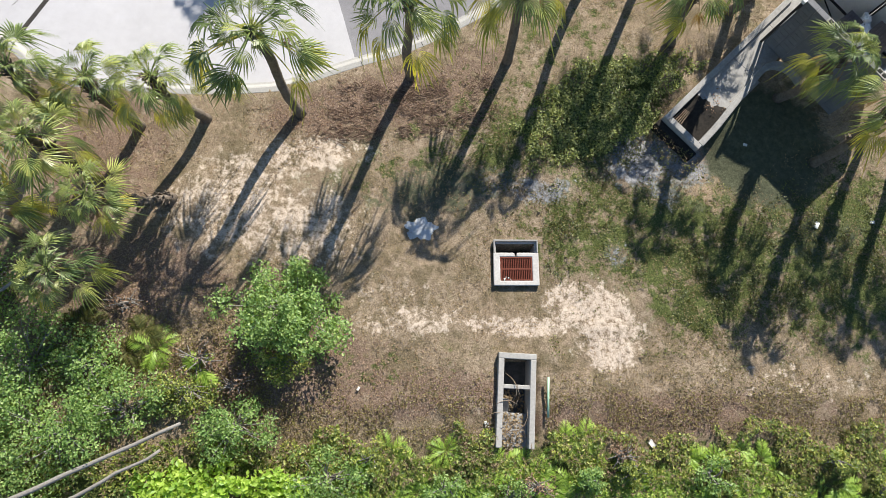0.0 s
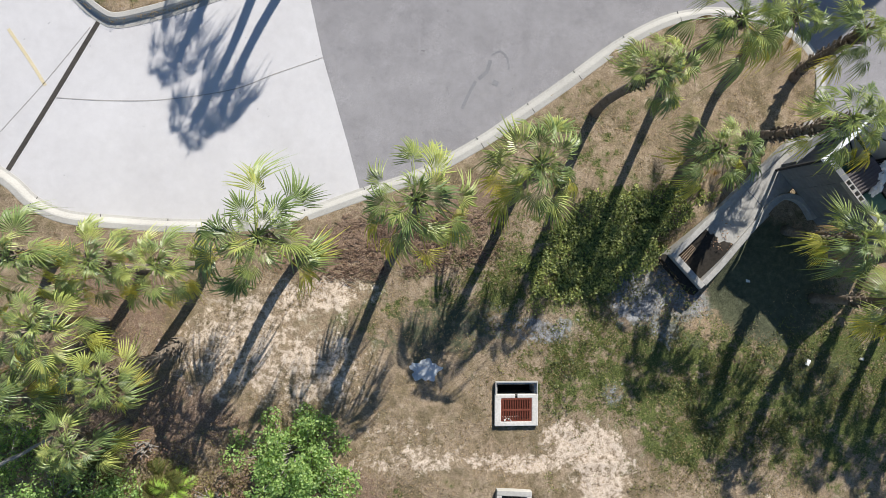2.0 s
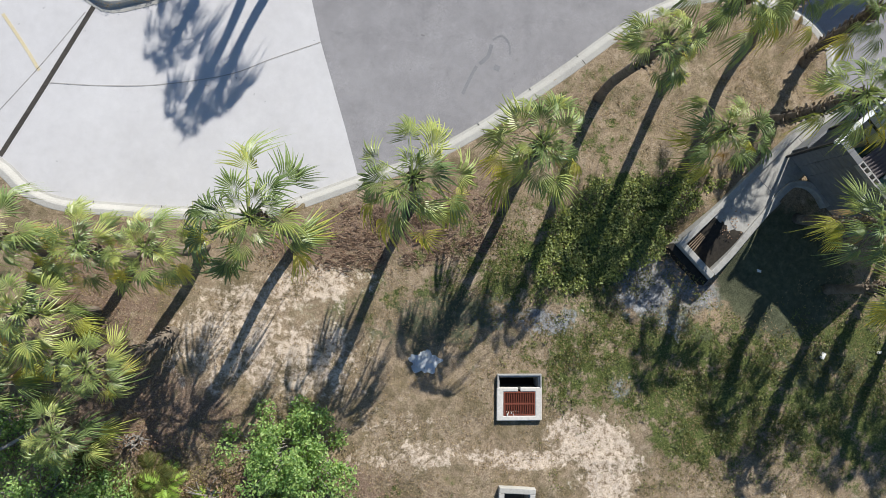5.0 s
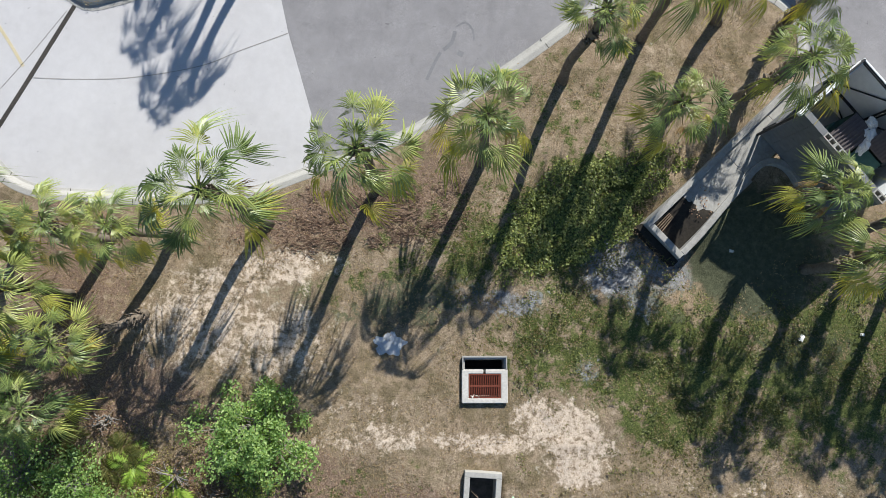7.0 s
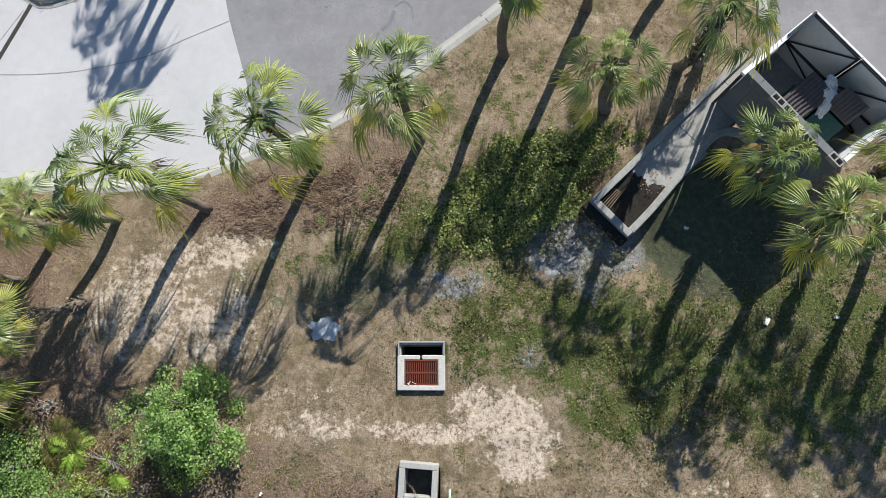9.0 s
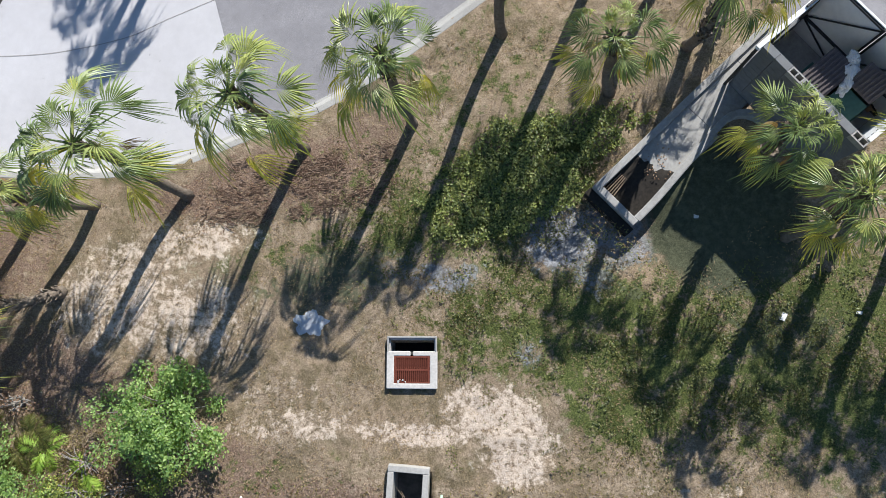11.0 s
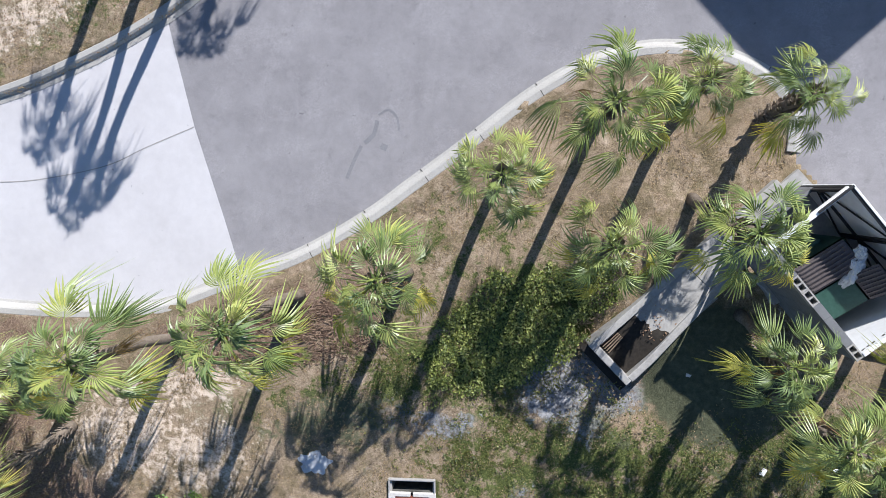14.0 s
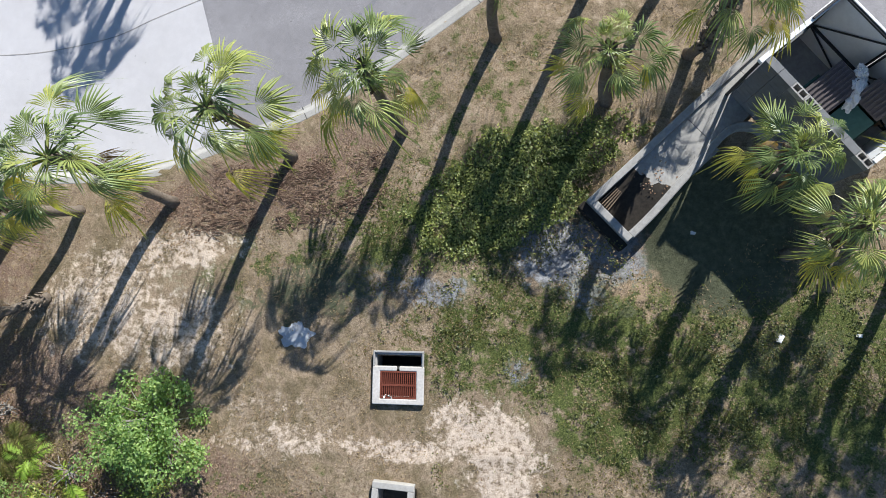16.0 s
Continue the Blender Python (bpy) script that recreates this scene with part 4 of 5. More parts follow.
FRONDS = []
for k, (elev, kind, droop, petiole, blade, vee, spread) in enumerate(((66, "frond", 0.6, 0.16, 0.7, 0.8, 42), (50, "frond", 0.9, 0.26, 0.76, 0.6, 52), (33, "frond", 1.1, 0.45, 0.78, 0.5, 58), (18, "frond", 1.2, 0.6, 0.76, 0.4, 60),
                                                                      (5, "frond", 1.2, 0.72, 0.76, -0.35, 56), (-7, "frond", 1.2, 0.74, 0.74, -0.5, 52), (-6, "frond_old", 1.1, 0.82, 0.76, -0.45, 50),
                                                                      (-17, "frond_old", 1.0, 0.8, 0.74, -0.6, 44), (-45, "frond_dry", 1.1, 0.6, 0.65, -0.6, 34))):
    FRONDS.append([frond_mesh("frond", elev, M[kind], 40 + 7 * k + j, petiole * 1.24, blade * 0.75, droop, vee * (1.4, 0.6, 1.1, -0.5)[j], spread * (1.25, 1.0, 1.4, 1.1)[j]) for j in range(4)])


def palm(base, crown, scale=1.0, boots=0.45, seed=0, dry=1, label="", old=3, girth=1.0):
    """A fan palm: leaning trunk, old leaf bases below the crown, fronds from upright to hanging."""
    rng = random.Random(seed)
    b, c = Vector((*base, -0.05)), Vector(crown)
    t = thing("palm_tree", label or "fan palm with a leaning grey trunk and green fan fronds", "palm tree", (b.x, b.y, 0.0), 0, "palms on the island")
    o = Vector((b.x, b.y, 0.0))
    path, radii = [], []
    wob = rng.uniform(-0.12, 0.12)
    for i in range(15):
        k = i / 14
        p = b.lerp(c, k)
        bend = k + 0.1 * math.sin(math.pi * k)
        p.x, p.y = b.x + (c.x - b.x) * bend + wob * math.sin(2 * math.pi * k), b.y + (c.y - b.y) * bend - wob * math.sin(math.pi * k)
        path.append(p - o)
        radii.append(girth * (0.19 if i == 0 else 0.15 - 0.03 * k) * (1 + 0.05 * (i % 2)))
    vs, fs = tube_data(path, radii, 12, 0.05, rng)
    part("trunk", mesh_of("trunk", vs, fs, M["trunk"], True), None, t, "grey ringed trunk")
    vs, fs = [], []
    for i in range(int(95 * boots / 0.45)):
        k = 1 - boots * rng.random()
        j = min(int(k * 14), 13)
        p = path[j].lerp(path[j + 1], k * 14 - j)
        ax = (path[j + 1] - path[j]).normalized()
        w = 2.4 * i
        s = ax.cross(Vector((0.3, 0.8, 0.5))).normalized()
        u = s.cross(ax)
        r = s * math.cos(w) + u * math.sin(w)
        side = r.cross(ax)
        q = p + r * 0.11
        tip = q + ax * rng.uniform(0.12, 0.24) + r * rng.uniform(0.08, 0.17)
        n = len(vs)
        vs += [q + side * 0.05, q - side * 0.05, tip - side * 0.022, tip + side * 0.022, q + r * 0.035 + ax * 0.02, tip + r * 0.02 - ax * 0.02]
        fs += [(n, n + 1, n + 2, n + 3), (n, n + 4, n + 5, n + 3), (n + 1, n + 2, n + 5, n + 4), (n, n + 1, n + 4), (n + 2, n + 3, n + 5)]
    part("boot_sheath", mesh_of("boot_sheath", vs, fs, M["boot"]), None, t, "ragged dry leaf bases")
    head = path[-1]
    counts = (4, 5, 5, 5, 3, 1, old, 1 if old > 2 else 0, dry)
    w = rng.uniform(0, 6.28)
    for row, (n, meshes) in enumerate(zip(counts, FRONDS)):
        for j in range(n):
            w += 2.39996 + rng.uniform(-0.45, 0.45)
            if row in (6, 7):
                w = -math.pi / 2 + rng.choice((-1, 1)) * rng.uniform(0.15, 1.7)
            s = scale * rng.uniform(0.78, 1.14)
            part("frond", rng.choice(meshes), None, t, m=Matrix.Translation(head + Vector((0, 0, -0.03 * row + 0.1))) @ Matrix.Rotation(w, 4, "Z") @ Matrix.Rotation(rng.uniform(-0.6, 0.6), 4, "X") @ Matrix.Rotation(rng.uniform(-0.2, 0.2), 4, "Y") @ Matrix.Scale(s, 4))
    return t


PALMS = [  # base, crown, size, leaf bases, dry fronds, yellow fronds
    ((-2.55, 6.75), (-2.79, 6.71, 4.71), 1.16, 0.2, 0, 5),
    ((0.6, 7.4), (0.47, 7.74, 4.06), 1.16, 0.25, 1, 5),
    ((-6.05, 5.43), (-6.66, 5.78, 4.28), 1.26, 0.2, 1, 5),
    ((-8.95, 5.2), (-9.46, 5.04, 3.19), 0.92, 0.35, 1, 4),
    ((-10.95, 4.9), (-11.26, 5.13, 2.90), 0.86, 0.4, 1, 3),
    ((-9.82, 2.62), (-11.01, 1.96, 2.75), 0.8, 1, 1, 4),
    ((-11.4, 0.1), (-12.06, 0.10, 2.18), 0.84, 0.6, 1, 2),
    ((-12.1, 3.2), (-12.57, 3.43, 3.04), 1.12, 0.4, 2, 3),
    ((3.2, 10.05), (3.23, 10.05, 5.07), 0.8, 0.4, 1, 3),
    ((6.2, 8.2), (5.83, 8.43, 3.04), 0.96, 0.3, 2, 3),
    ((9.75, 6.3), (9.51, 5.91, 3.77), 0.84, 0.6, 2, 3),
    ((8.38, 9.46), (8.17, 8.89, 5.10), 0.95, 0.8, 0, 4),
    ((5.75, 11.45), (5.55, 11.49, 4.64), 1.05, 0.3, 1, 1),
    ((8.2, 12), (7.58, 12.01, 3.77), 0.8, 0.4, 1, 2),
    ((10, 11.4), (9.79, 11.73, 3.48), 0.8, 0.9, 0, 2),
    ((10.7, 4.03), (10.61, 4.32, 4.21), 0.9, 0.6, 1, 4),
    ((12.7, 5.3), (12.60, 5.90, 3.77), 0.75, 0.6, 2, 3),
    ((-13.6, 5), (-13.10, 5.20, 3.19), 1, 0.5, 2, 3),
    ((-14.2, 1.4), (-13.90, 1.60, 3.04), 1.05, 0.5, 2, 3),
    ((13.7, 4.8), (13.90, 5.20, 4.78), 0.85, 0.5, 1, 3),
    ((15.2, 5.4), (15.30, 5.70, 5.08), 0.85, 0.5, 1, 3),
    ((15.7, 4.2), (15.80, 4.60, 5.08), 0.85, 0.5, 1, 3),
    ((-6.66, 18.94), (-6.76, 19.24, 5.50), 0.78, 0.2, 0, 2),
    ((-6.11, 17.04), (-6.21, 17.34, 5.50), 0.84, 0.2, 0, 2),
    ((-5.31, 17.34), (-5.41, 17.64, 5.50), 0.66, 0.2, 0, 2),
    ((-1.81, 21.94), (-1.91, 22.24, 5.50), 0.85, 0.2, 0, 2),
]
for i, (b, c, s, boots, dry, old) in enumerate(PALMS):
    palm(b, c, s, boots, 100 + i, dry, "", old)


# ---- shrubs and undergrowth ----
def shrub(name, at, radii, leaves, size, mat, seed, label, category="shrub", clumps=22, twigs=True, lobe=1.0):
    """A bush: stems that fork from the root, with clumps of leaves of uneven reach."""
    rng = random.Random(seed)
    t = thing(name, label, category, (at[0], at[1], 0.0))
    vs, fs = [], []
    tw, tf = [], []
    for i in range(clumps):
        while True:
            d = Vector((rng.uniform(-1, 1), rng.uniform(-1, 1), rng.uniform(-0.1, 1)))
            if 0.25 < d.length < 1.0:
                break
        k = rng.uniform(0.75, 1.15)
        c = Vector((d.x * radii[0] * k, d.y * radii[1] * k, 0.12 + d.z * radii[2] * k))
        r = lobe * rng.uniform(0.2, 0.36) * (radii[0] + radii[1]) / 2
        for j in range(leaves // clumps):
            q = Vector((rng.gauss(0, 1), rng.gauss(0, 1), rng.gauss(0, 0.8))).normalized() * r * (rng.random() ** 0.45)
            if c.z + q.z > 0.02:
                add_leaf(vs, fs, c + q, rng, size, 0.9, Vector((0, 0, 1)) + q.normalized() * 0.7)
        if twigs:
            a = Vector((rng.gauss(0, 0.1), rng.gauss(0, 0.1), -0.05))
            m = a.lerp(c, 0.5) + Vector((0, 0, 0.15))
            v2, f2 = tube_data([a, m, c], [0.03, 0.018, 0.006], 5)
            f2 = [tuple(x + len(tw) for x in f) for f in f2]
            tw += v2
            tf += f2
    part("foliage", mesh_of("foliage", vs, fs, mat), None, t)
    if twigs:
        part("stem", mesh_of("stem", tw, tf, M["bark"]), None, t, "thin woody stems")
    return t


shrub("shrub", (-6.15, -0.75), (2.05, 1.6, 1.8), 9500, 0.095, M["leaf"], 1, "rounded green broadleaf shrub at the edge of the clearing", clumps=64, lobe=0.72)
shrub("shrub", (-6.1, -2.2), (1.2, 0.7, 0.8), 1500, 0.08, M["leaf_vine"], 2, "thin dark shrub beneath the larger bush")
for i, (x, y, rx, ry, rz, n, sz, mt) in enumerate(((-13.3, -2.2, 1.7, 1.5, 1.4, 4500, 0.085, "leaf"), (-12.2, -4.2, 1.8, 1.6, 1.5, 5000, 0.085, "leaf"), (-14.5, -4.8, 1.8, 1.8, 1.6, 4000, 0.085, "leaf"),
                                               (-10.6, -3.6, 1.2, 1.0, 1.0, 2500, 0.085, "leaf"), (-7.6, -4.2, 1.2, 0.9, 1.0, 2600, 0.085, "leaf"), (-15.5, -1.0, 1.6, 1.4, 1.3, 2800, 0.085, "leaf"),
                                               (-5.0, -5.6, 1.5, 0.9, 0.8, 2200, 0.085, "leaf"), (-10.2, -6.9, 1.8, 1.2, 1.0, 2200, 0.085, "leaf"), (-11.6, -2.3, 1.2, 1.0, 0.9, 2400, 0.085, "leaf"), (-9.0, -3.1, 1.1, 0.7, 0.6, 1500, 0.085, "leaf_vine"),
                                               (-14.6, 0.3, 1.3, 1.0, 0.9, 2200, 0.085, "leaf"), (-13.2, -6.6, 1.8, 1.3, 1.3, 3000, 0.085, "leaf"))):
    shrub("shrub", (x, y), (rx, ry, rz), n, sz, M[mt], 20 + i, "dense green broadleaf thicket beside the palms", clumps=34)
for i, (x, y, rx) in enumerate(((-9.2, -5.9, 1.1), (-7.6, -6.0, 1.2), (-6.2, -6.4, 1.2))):
    shrub("shrub", (x, y), (rx, 0.9, 0.9), 1300, 0.17, M["leaf_light"], 50 + i, "bright yellow-green large-leaved bush", clumps=22)


rng = random.Random(15)
for i in range(10):
    x, y = -5.2 + 1.9 * i + rng.uniform(-0.4, 0.4), rng.uniform(-6.4, -4.9)
    if -0.4 < x < 1.8 and y > -5.6:
        y = -6.1
    shrub("shrub", (x, y), (rng.uniform(0.45, 0.8), rng.uniform(0.35, 0.6), 0.45), 620, 0.085, M["leaf" if rng.random() < 0.5 else "leaf_vine"], 700 + i, "low leafy weed bush along the bank", "shrub", 14)
for i, (x, y, r) in enumerate(((-8.7, -2.2, 0.9), (-7.6, -2.9, 0.7), (3.6, -5.1, 0.6), (1.0, -5.9, 0.6), (-10.9, -0.6, 0.7))):
    shrub("dead_bush", (x, y), (r, r * 0.7, 0.5), 260, 0.07, M["deadleaf"], 800 + i, "dead brown bush of dry tangled stems", "shrub", 26)


def fern(at, size, seed, mat, n=9):
    """A feathery clump: arching stalks with paired leaflets."""
    rng = random.Random(seed)
    t = thing("fern", "feathery light green fern clump in the undergrowth", "fern", (at[0], at[1], at[2]), 0, "ferns in the undergrowth")
    vs, fs = [], []
    for k in range(n):
        w = rng.uniform(0, 6.28)
        d = Vector((math.cos(w), math.sin(w), rng.uniform(0.3, 1.1))).normalized()
        p, L = Vector((0, 0, 0.02)), size * rng.uniform(0.7, 1.2)
        for j in range(24):
            q = p + d * L / 24
            s = d.cross(Vector((0, 0, 1))).normalized()
            ll = L * 0.26 * math.sin(math.pi * (j + 2) / 27) + 0.015
            for sg in (-1, 1):
                i = len(vs)
                tip = q + s * sg * ll * rng.uniform(0.8, 1.15) + d * ll * 0.6 + Vector((0, 0, -0.3 * ll * rng.uniform(0.4, 1.4)))
                mid = p.lerp(tip, 0.45)
                wide = d * ll * 0.09
                vs += [p, mid + wide, tip, mid - wide]
                fs.append((i, i + 1, i + 2, i + 3))
            d = (d + Vector((0, 0, -0.065))).normalized()
            p = q
    part("leaf_plume", mesh_of("leaf_plume", vs, fs, mat), None, t)


rng = random.Random(77)


def bank(x, y):
    return -0.5 * min(max((-3.6 - y) / 5.0, 0), 1)


for i in range(190):
    x = rng.uniform(-5.5, 14.0)
    y = rng.uniform(-7.6, -4.7) + 0.8 * noise.noise((x * 0.55, 0.0, 5.0)) - (0.35 if 3 < x < 10 else 0)
    if -0.3 < x < 1.7 and y > -5.2:
        continue
    fern((x, y, bank(x, y)), rng.uniform(0.42, 0.82), 300 + i, M["fern"] if rng.random() < 0.75 else M["grass"], 13)
for i, (x, y) in enumerate(((-10.3, -1.5), (-9.9, -1.9), (-10.7, -2.0), (-8.6, -2.5), (-11.9, -1.2))):
    fern((x, y, 0.1), 0.78, 500 + i, M["fern" if i % 2 else "grass"], 12)


def scatter(name, count, place, leaf, mat, seed, label, category, size):
    """One mesh of many small leaves or blades."""
    rng = random.Random(seed)
    vs, fs = [], []
    for _ in range(count):
        p = place(rng)
        if p is not None:
            leaf(vs, fs, p, rng, size)
    tagged(part(name, mesh_of(name, vs, fs, mat), None), label, category, kind="stuff")


def tuft(vs, fs, p, rng, size):
    for _ in range(5):
        w = rng.uniform(0, 6.28)
        L = size * rng.uniform(0.5, 1.4)
        d = Vector((math.cos(w), math.sin(w), rng.uniform(0.1, 1.3))).normalized() * L
        s = Vector((-math.sin(w), math.cos(w), 0)) * (0.0045 + 0.028 * size)
        i = len(vs)
        vs += [p + s, p - s, p + d]
        fs.append((i, i + 1, i + 2))


def flat_leaf(vs, fs, p, rng, size):
    add_leaf(vs, fs, p, rng, size, 0.35)


def vine_leaf(vs, fs, p, rng, size):
    add_leaf(vs, fs, p, rng, size, 0.7)


def kerb_clear(x, y):
    return not inside(ROAD_POLY, x, y + 0.25)


HEDGE = [(0.95, 4.95), (1.45, 6.1), (3.0, 7.0), (4.4, 7.7), (5.9, 7.8), (7.1, 7.5), (6.1, 6.5), (5.5, 5.6), (5.0, 4.9), (3.8, 4.3), (2.45, 3.85), (1.6, 3.9)]


def in_hedge(rng):
    for _ in range(20):
        x, y = rng.uniform(0.4, 7.6), rng.uniform(3.0, 8.2)
        k = 0.45 + 0.45 * rng.random() ** 2
        if noise.noise((x * 1.6, y * 1.6, 14)) < -0.42:
            continue
        if inside(HEDGE, x + k * noise.noise((x * 1.3, y * 1.3, 1)), y + k * noise.noise((x * 1.3, y * 1.3, 9))):
            q = FL.inverted() @ Vector((x, y, 0))
            if q.x > -0.05 and q.y < 0.05:
                continue
            h = 0.09 + 0.14 * noise.noise((x * 1.7, y * 1.7, 4)) + 0.06 * noise.noise((x * 4, y * 4, 6))
            return Vector((x, y, 0.02 + max(0.02, h) * rng.random() ** 0.6))
    return None


scatter("vine_groundcover", 9000, in_hedge, vine_leaf, M["cover"], 61, "low yellow-green vine groundcover spreading by the flume", "groundcover", 0.085)


def on_dry(rng):
    x, y = rng.uniform(-13, 14), rng.uniform(-4.8, 16.5)
    if not kerb_clear(x, y) or (-0.1 < x < 1.5 and -0.1 < y < 1.5) or (0.0 < x < 1.4 and -5.2 < y < -2.1) or noise.noise((x * 1.1, y * 1.1, 12)) < -0.25 or ((x - 8.9) ** 2 + (y - 5.2) ** 2 < 4.0 and rng.random() < 0.7):
        return None
    if (FL.inverted() @ Vector((x, y, 0))).x > -0.1 and -3.6 < (FL.inverted() @ Vector((x, y, 0))).y < 0.05:
        return None
    if rng.random() < 0.75 and min(math.hypot(x - 3.3, y + 1.0) / 1.7, math.hypot(x + 8.0, y - 2.6) / 1.7, math.hypot(x + 6.0, y - 2.1) / 1.5) < 1:
        return None
    return Vector((x, y, bank(x, y) + 0.0))


def on_turf(rng):
    x, y = rng.choice(((2.7, 1.7, 1.5), (7.6, 1.2, 2.6), (6.5, -0.7, 1.2), (0.6, 4.4, 1.5), (11.5, 1.2, 2.6), (3.5, 4.4, 1.6), (9.3, 0.0, 2.2)))[:2]
    x, y = x + rng.gauss(0, 1.3), y + rng.gauss(0, 1.0)
    if (-0.1 < x < 1.5 and -0.1 < y < 1.5) or noise.noise((x * 1.3, y * 1.3, 2)) < -0.2:
        return None
    q = FL.inverted() @ Vector((x, y, 0))
    if q.x > -0.1 and -3.6 < q.y < 0.05:
        return None
    return Vector((x, y, 0.0))


def on_litter(rng):
    cx, cy, sx, sy = rng.choice(((-2.8, 6.0, 2.2, 0.7), (-5.6, 5.2, 1.4, 0.5), (-10.4, 0.4, 2.4, 1.1), (-2.0, -3.2, 2.6, 0.6), (-6.4, -2.4, 2.0, 1.0), (5.0, -4.1, 4.0, 0.5), (-12.2, 3.6, 1.4, 1.6), (-9.0, 15.2, 2.5, 0.8)))
    x, y = rng.gauss(cx, sx), rng.gauss(cy, sy)
    if not kerb_clear(x, y) or (-0.1 < x < 1.5 and -5.2 < y < 1.5):
        return None
    q = FL.inverted() @ Vector((x, y, 0))
    if q.x > -0.1 and -3.6 < q.y < 0.05:
        return None
    return Vector((x, y, bank(x, y) + 0.03))


def on_bank(rng):
    x = rng.uniform(-15, 14)
    y = -4.45 + 0.9 * noise.noise((x * 0.55, 0.0, 5.0)) + 0.5 * noise.noise((x * 1.9, 0.0, 8.0)) - abs(rng.gauss(0, 1.3))
    if -0.1 < x < 1.5 and y > -5.1 or noise.noise((x * 0.9, y * 0.9, 31)) < -0.15:
        return None
    return Vector((x, y, bank(x, y) + 0.3 * rng.random()))


scatter("dry_grass", 56000, on_dry, tuft, M["straw"], 62, "short dry straw-coloured grass over the sandy soil", "grass", 0.06)
scatter("green_grass", 9500, on_turf, tuft, M["grass"], 63, "patchy green turf in the shade of the palms", "grass", 0.08)
def on_weeds(rng):
    p = on_turf(rng) if rng.random() < 0.45 else Vector((rng.uniform(1.6, 14.0), rng.uniform(-2.2, 4.4), 0.0))
    if p is None or noise.noise((p.x * 1.5, p.y * 1.5, 22)) < 0.05 or (p - Vector((3.3, -1.0, 0))).length < 1.6:
        return None
    q = FL.inverted() @ p
    if (q.x > -0.1 and -3.6 < q.y < 0.05) or (p - Vector((9.0, 5.0, 0))).length < 1.7:
        return None
    return p + Vector((0, 0, 0.02 + 0.07 * rng.random()))


scatter("low_weeds", 21000, on_weeds, vine_leaf, M["weed"], 67, "low leafy green weeds spreading through the turf", "weeds", 0.065)
RIDGES = [smooth_line(p, 0.3) for p in ([(-5.6, 5.25), (-3.9, 5.55), (-2.3, 5.5), (-0.9, 6.1), (0.2, 6.9)], [(-5.0, 4.75), (-3.2, 4.9), (-1.6, 5.05), (-0.2, 5.6)], [(-4.3, 6.2), (-2.9, 6.1), (-1.6, 6.45)])]


def on_ridge(rng):
    line = rng.choice(RIDGES)
    p = rng.choice(line)
    x, y = p.x + rng.gauss(0, 0.3), p.y + rng.gauss(0, 0.15)
    if noise.noise((x * 1.4, y * 1.4, 17)) < -0.15:
        return None
    return Vector((x, y, 0.03 + 0.04 * rng.random()))


def sliver(vs, fs, p, rng, size):
    w = rng.gauss(0.25, 0.7)
    d = Vector((math.cos(w), math.sin(w), rng.gauss(0, 0.12))) * size * rng.uniform(0.6, 1.5)
    s = Vector((-math.sin(w), math.cos(w), 0)) * size * 0.12
    i = len(vs)
    vs += [p - d - s, p + d - s, p + d + s, p - d + s, p + Vector((0, 0, size * 0.12))]
    fs += [(i, i + 1, i + 4), (i + 1, i + 2, i + 4), (i + 2, i + 3, i + 4), (i + 3, i, i + 4)]


scatter("bark_mulch", 1900, on_ridge, sliver, M["mulch"], 69, "rows of washed-up red-brown bark mulch and needles", "mulch", 0.09)
scatter("fallen_leaves", 6500, on_litter, flat_leaf, M["deadleaf"], 64, "brown fallen leaves and mulch", "leaf litter", 0.055)
scatter("weeds", 34000, on_bank, vine_leaf, M["leaf_vine"], 65, "leafy weeds along the edge of the thicket", "weeds", 0.09)


def on_brown(rng):
    x, y = rng.uniform(-7.5, 14.0), rng.gauss(-3.9, 0.55)
    if rng.random() < 0.34:
        x, y = rng.uniform(-13.0, -6.6), rng.gauss(-2.4, 0.9)
        return Vector((x, y, bank(x, y) + 0.02 + 0.22 * rng.random() ** 2)) if y < 0.2 else None
    if -0.15 < x < 1.4 and y > -5.0 or y > -2.6 or noise.noise((x * 1.1, y * 1.4, 41)) < -0.2:
        return None
    return Vector((x, y, bank(x, y) + 0.02 + 0.1 * rng.random()))


scatter("brown_weeds", 21000, on_brown, vine_leaf, M["brownweed"], 68, "low brown and olive weeds above the thicket", "weeds", 0.06)
scatter("bank_straw", 5000, on_bank, tuft, M["straw"], 66, "dead brown grass stalks among the weeds", "grass", 0.15)


def pole(a, b, r, label, mat, seed):
    rng = random.Random(seed)
    a, b = Vector(a), Vector(b)
    pts = [a.lerp(b, k / 8) + Vector((rng.gauss(0, 0.02), rng.gauss(0, 0.02), rng.gauss(0, 0.015))) for k in range(9)]
    vs, fs = tube_data(pts, [r * (1 - 0.35 * k / 8) for k in range(9)], 9, 0.06, rng)
    tagged(part("fallen_trunk", mesh_of("fallen_trunk", vs, fs, mat, True)), label, "log", "fallen trunks")


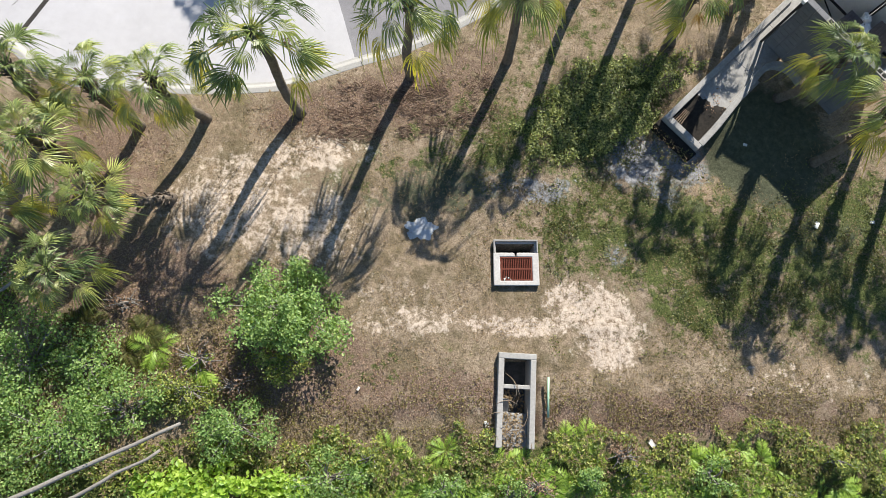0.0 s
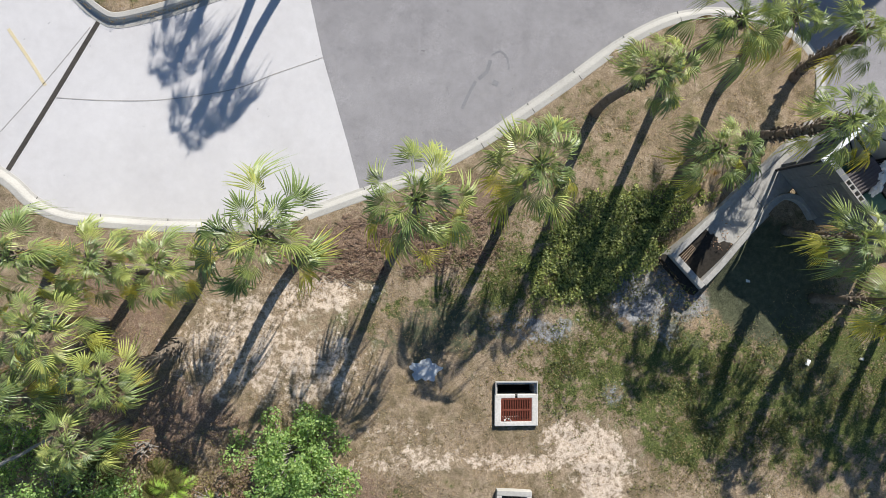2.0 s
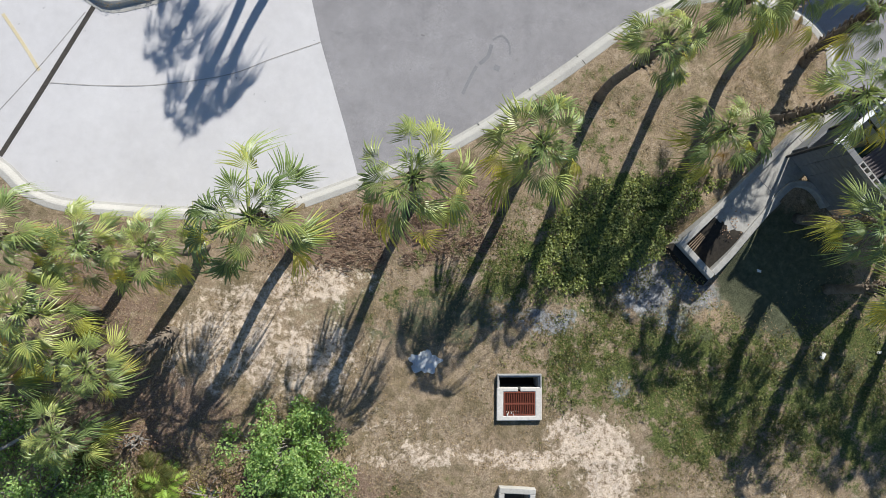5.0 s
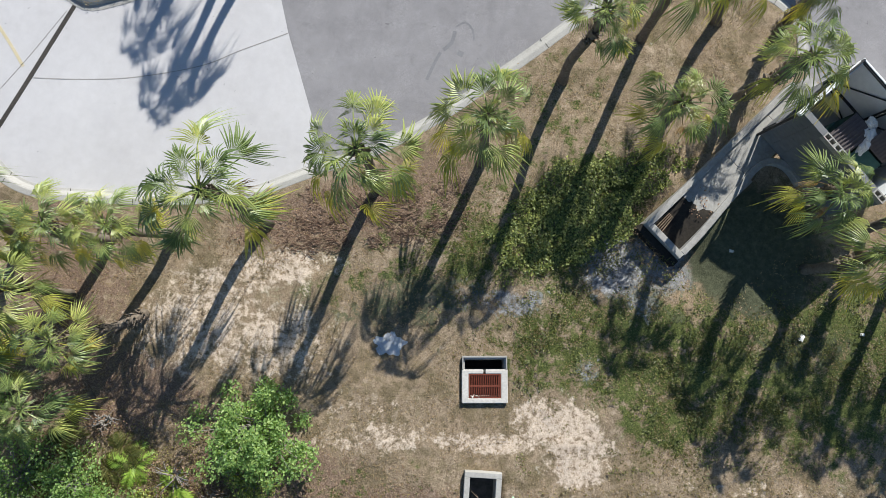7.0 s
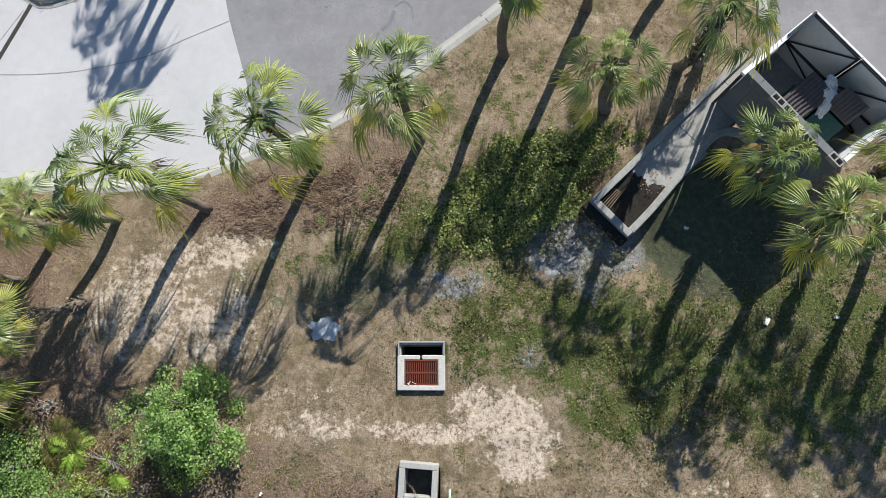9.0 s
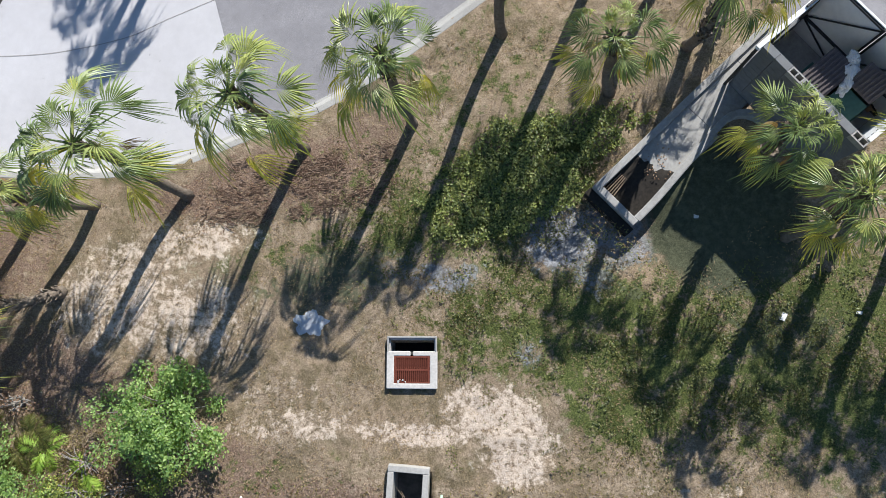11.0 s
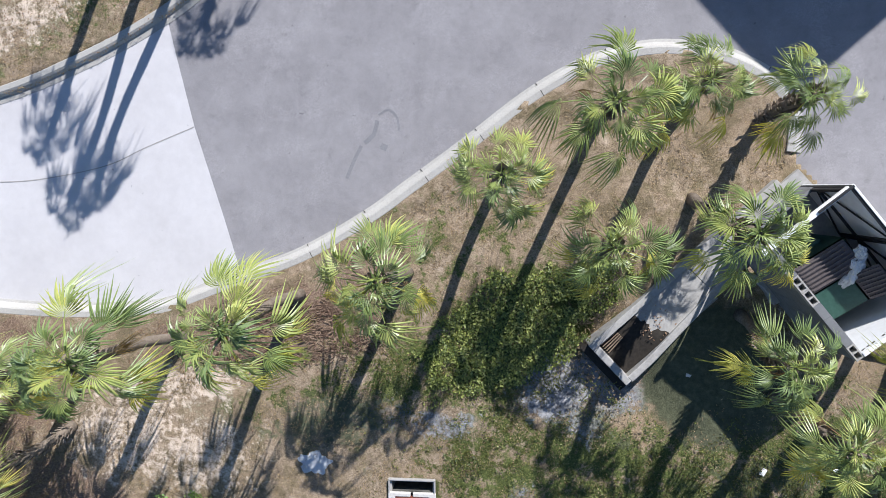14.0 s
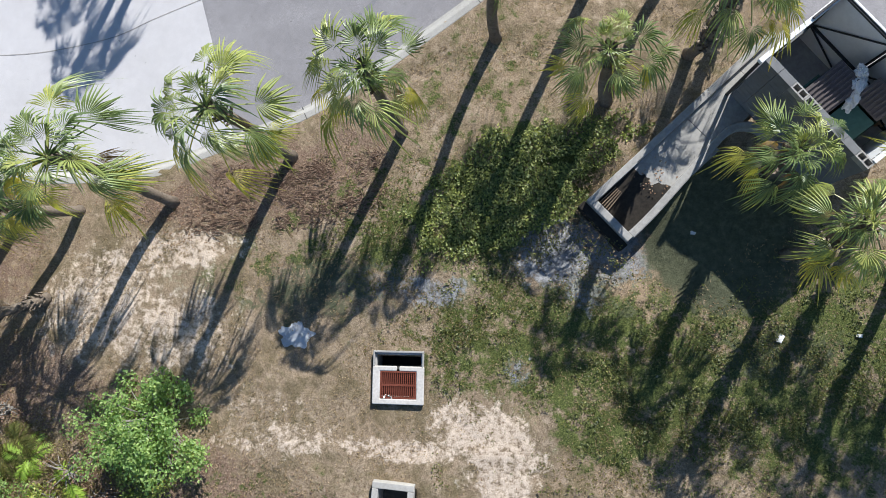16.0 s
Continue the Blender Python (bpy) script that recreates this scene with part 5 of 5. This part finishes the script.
pole((-13.3, -5.95, 1.2), (-8.7, -3.95, 1.25), 0.07, "long bleached grey fallen trunk lying over the thicket", M["bark"], 1)
pole((-12.0, -6.1, 1.05), (-9.2, -4.65, 1.1), 0.06, "second bleached fallen trunk in the thicket", M["bark"], 2)
pole((-15.0, -1.0, 1.1), (-12.9, 0.1, 1.3), 0.06, "thin bleached dead branch in the thicket", M["bark"], 3)

rng = random.Random(9)
for x, y, s in ((8.4, 4.6, 0.06), (10.5, 1.9, 0.09), (-4.1, -3.1, 0.05), (12.4, 2.0, 0.06), (-0.35, -4.15, 0.08), (4.6, -4.8, 0.1)):
    bm = block(-s, s, -s * 0.6, s * 0.6, 0.0, 0.02, 0.006)
    for v in bm.verts:
        v.co += Vector((rng.gauss(0, s * 0.15), rng.gauss(0, s * 0.15), abs(rng.gauss(0, 0.02))))
    ob = tagged(part("scrap", bm, M["litter"]), "small pale scrap of rubbish on the soil", "litter", "scraps on the ground")
    ob.matrix_world = pose(x, y, bank(x, y) + 0.03, 0, 0, rng.uniform(0, 180))


def silt_patch():
    bm = bmesh.new()
    rng = random.Random(12)
    ring = []
    for k in range(64):
        w = 2 * math.pi * k / 64
        r = 1 + 0.16 * math.sin(5 * w + 0.6) + 0.07 * math.sin(11 * w) + rng.uniform(-0.05, 0.05)
        ring.append(bm.verts.new((0.47 * r * math.cos(w), 0.34 * r * math.sin(w), -0.03)))
    f = bm.faces.new(ring)
    r = bmesh.ops.extrude_face_region(bm, geom=[f])
    for v in r["geom"]:
        if isinstance(v, bmesh.types.BMVert):
            v.co = Vector((v.co.x * 0.985, v.co.y * 0.985, 0.016))
    bmesh.ops.recalc_face_normals(bm, faces=bm.faces)
    ob = tagged(part("concrete_spill", bm, M["puddle"]), "pale hardened spill of cement on the bare soil", "spill")
    ob.location = (-2.27, 1.7, 0.0)


silt_patch()


# ---- the building whose roof shades the drive ----
def building():
    t = thing("building", "plain flat-roofed building beyond the drive", "building", (14.38, 20.83, 0.0), 42)
    part("wall", block(0, 16, 0, 14, -0.3, 5.7, 0.05), M["slab"], t)
    part("roof", block(-0.3, 16.3, -0.3, 14.3, 5.703, 6.0, 0.05), M["grey"], t)
    for i in range(4):
        w = part("window", block(-0.06, -0.003, 2 + 3 * i, 3.4 + 3 * i, 1.0, 2.4, 0.01), M["iron"], t)


building()
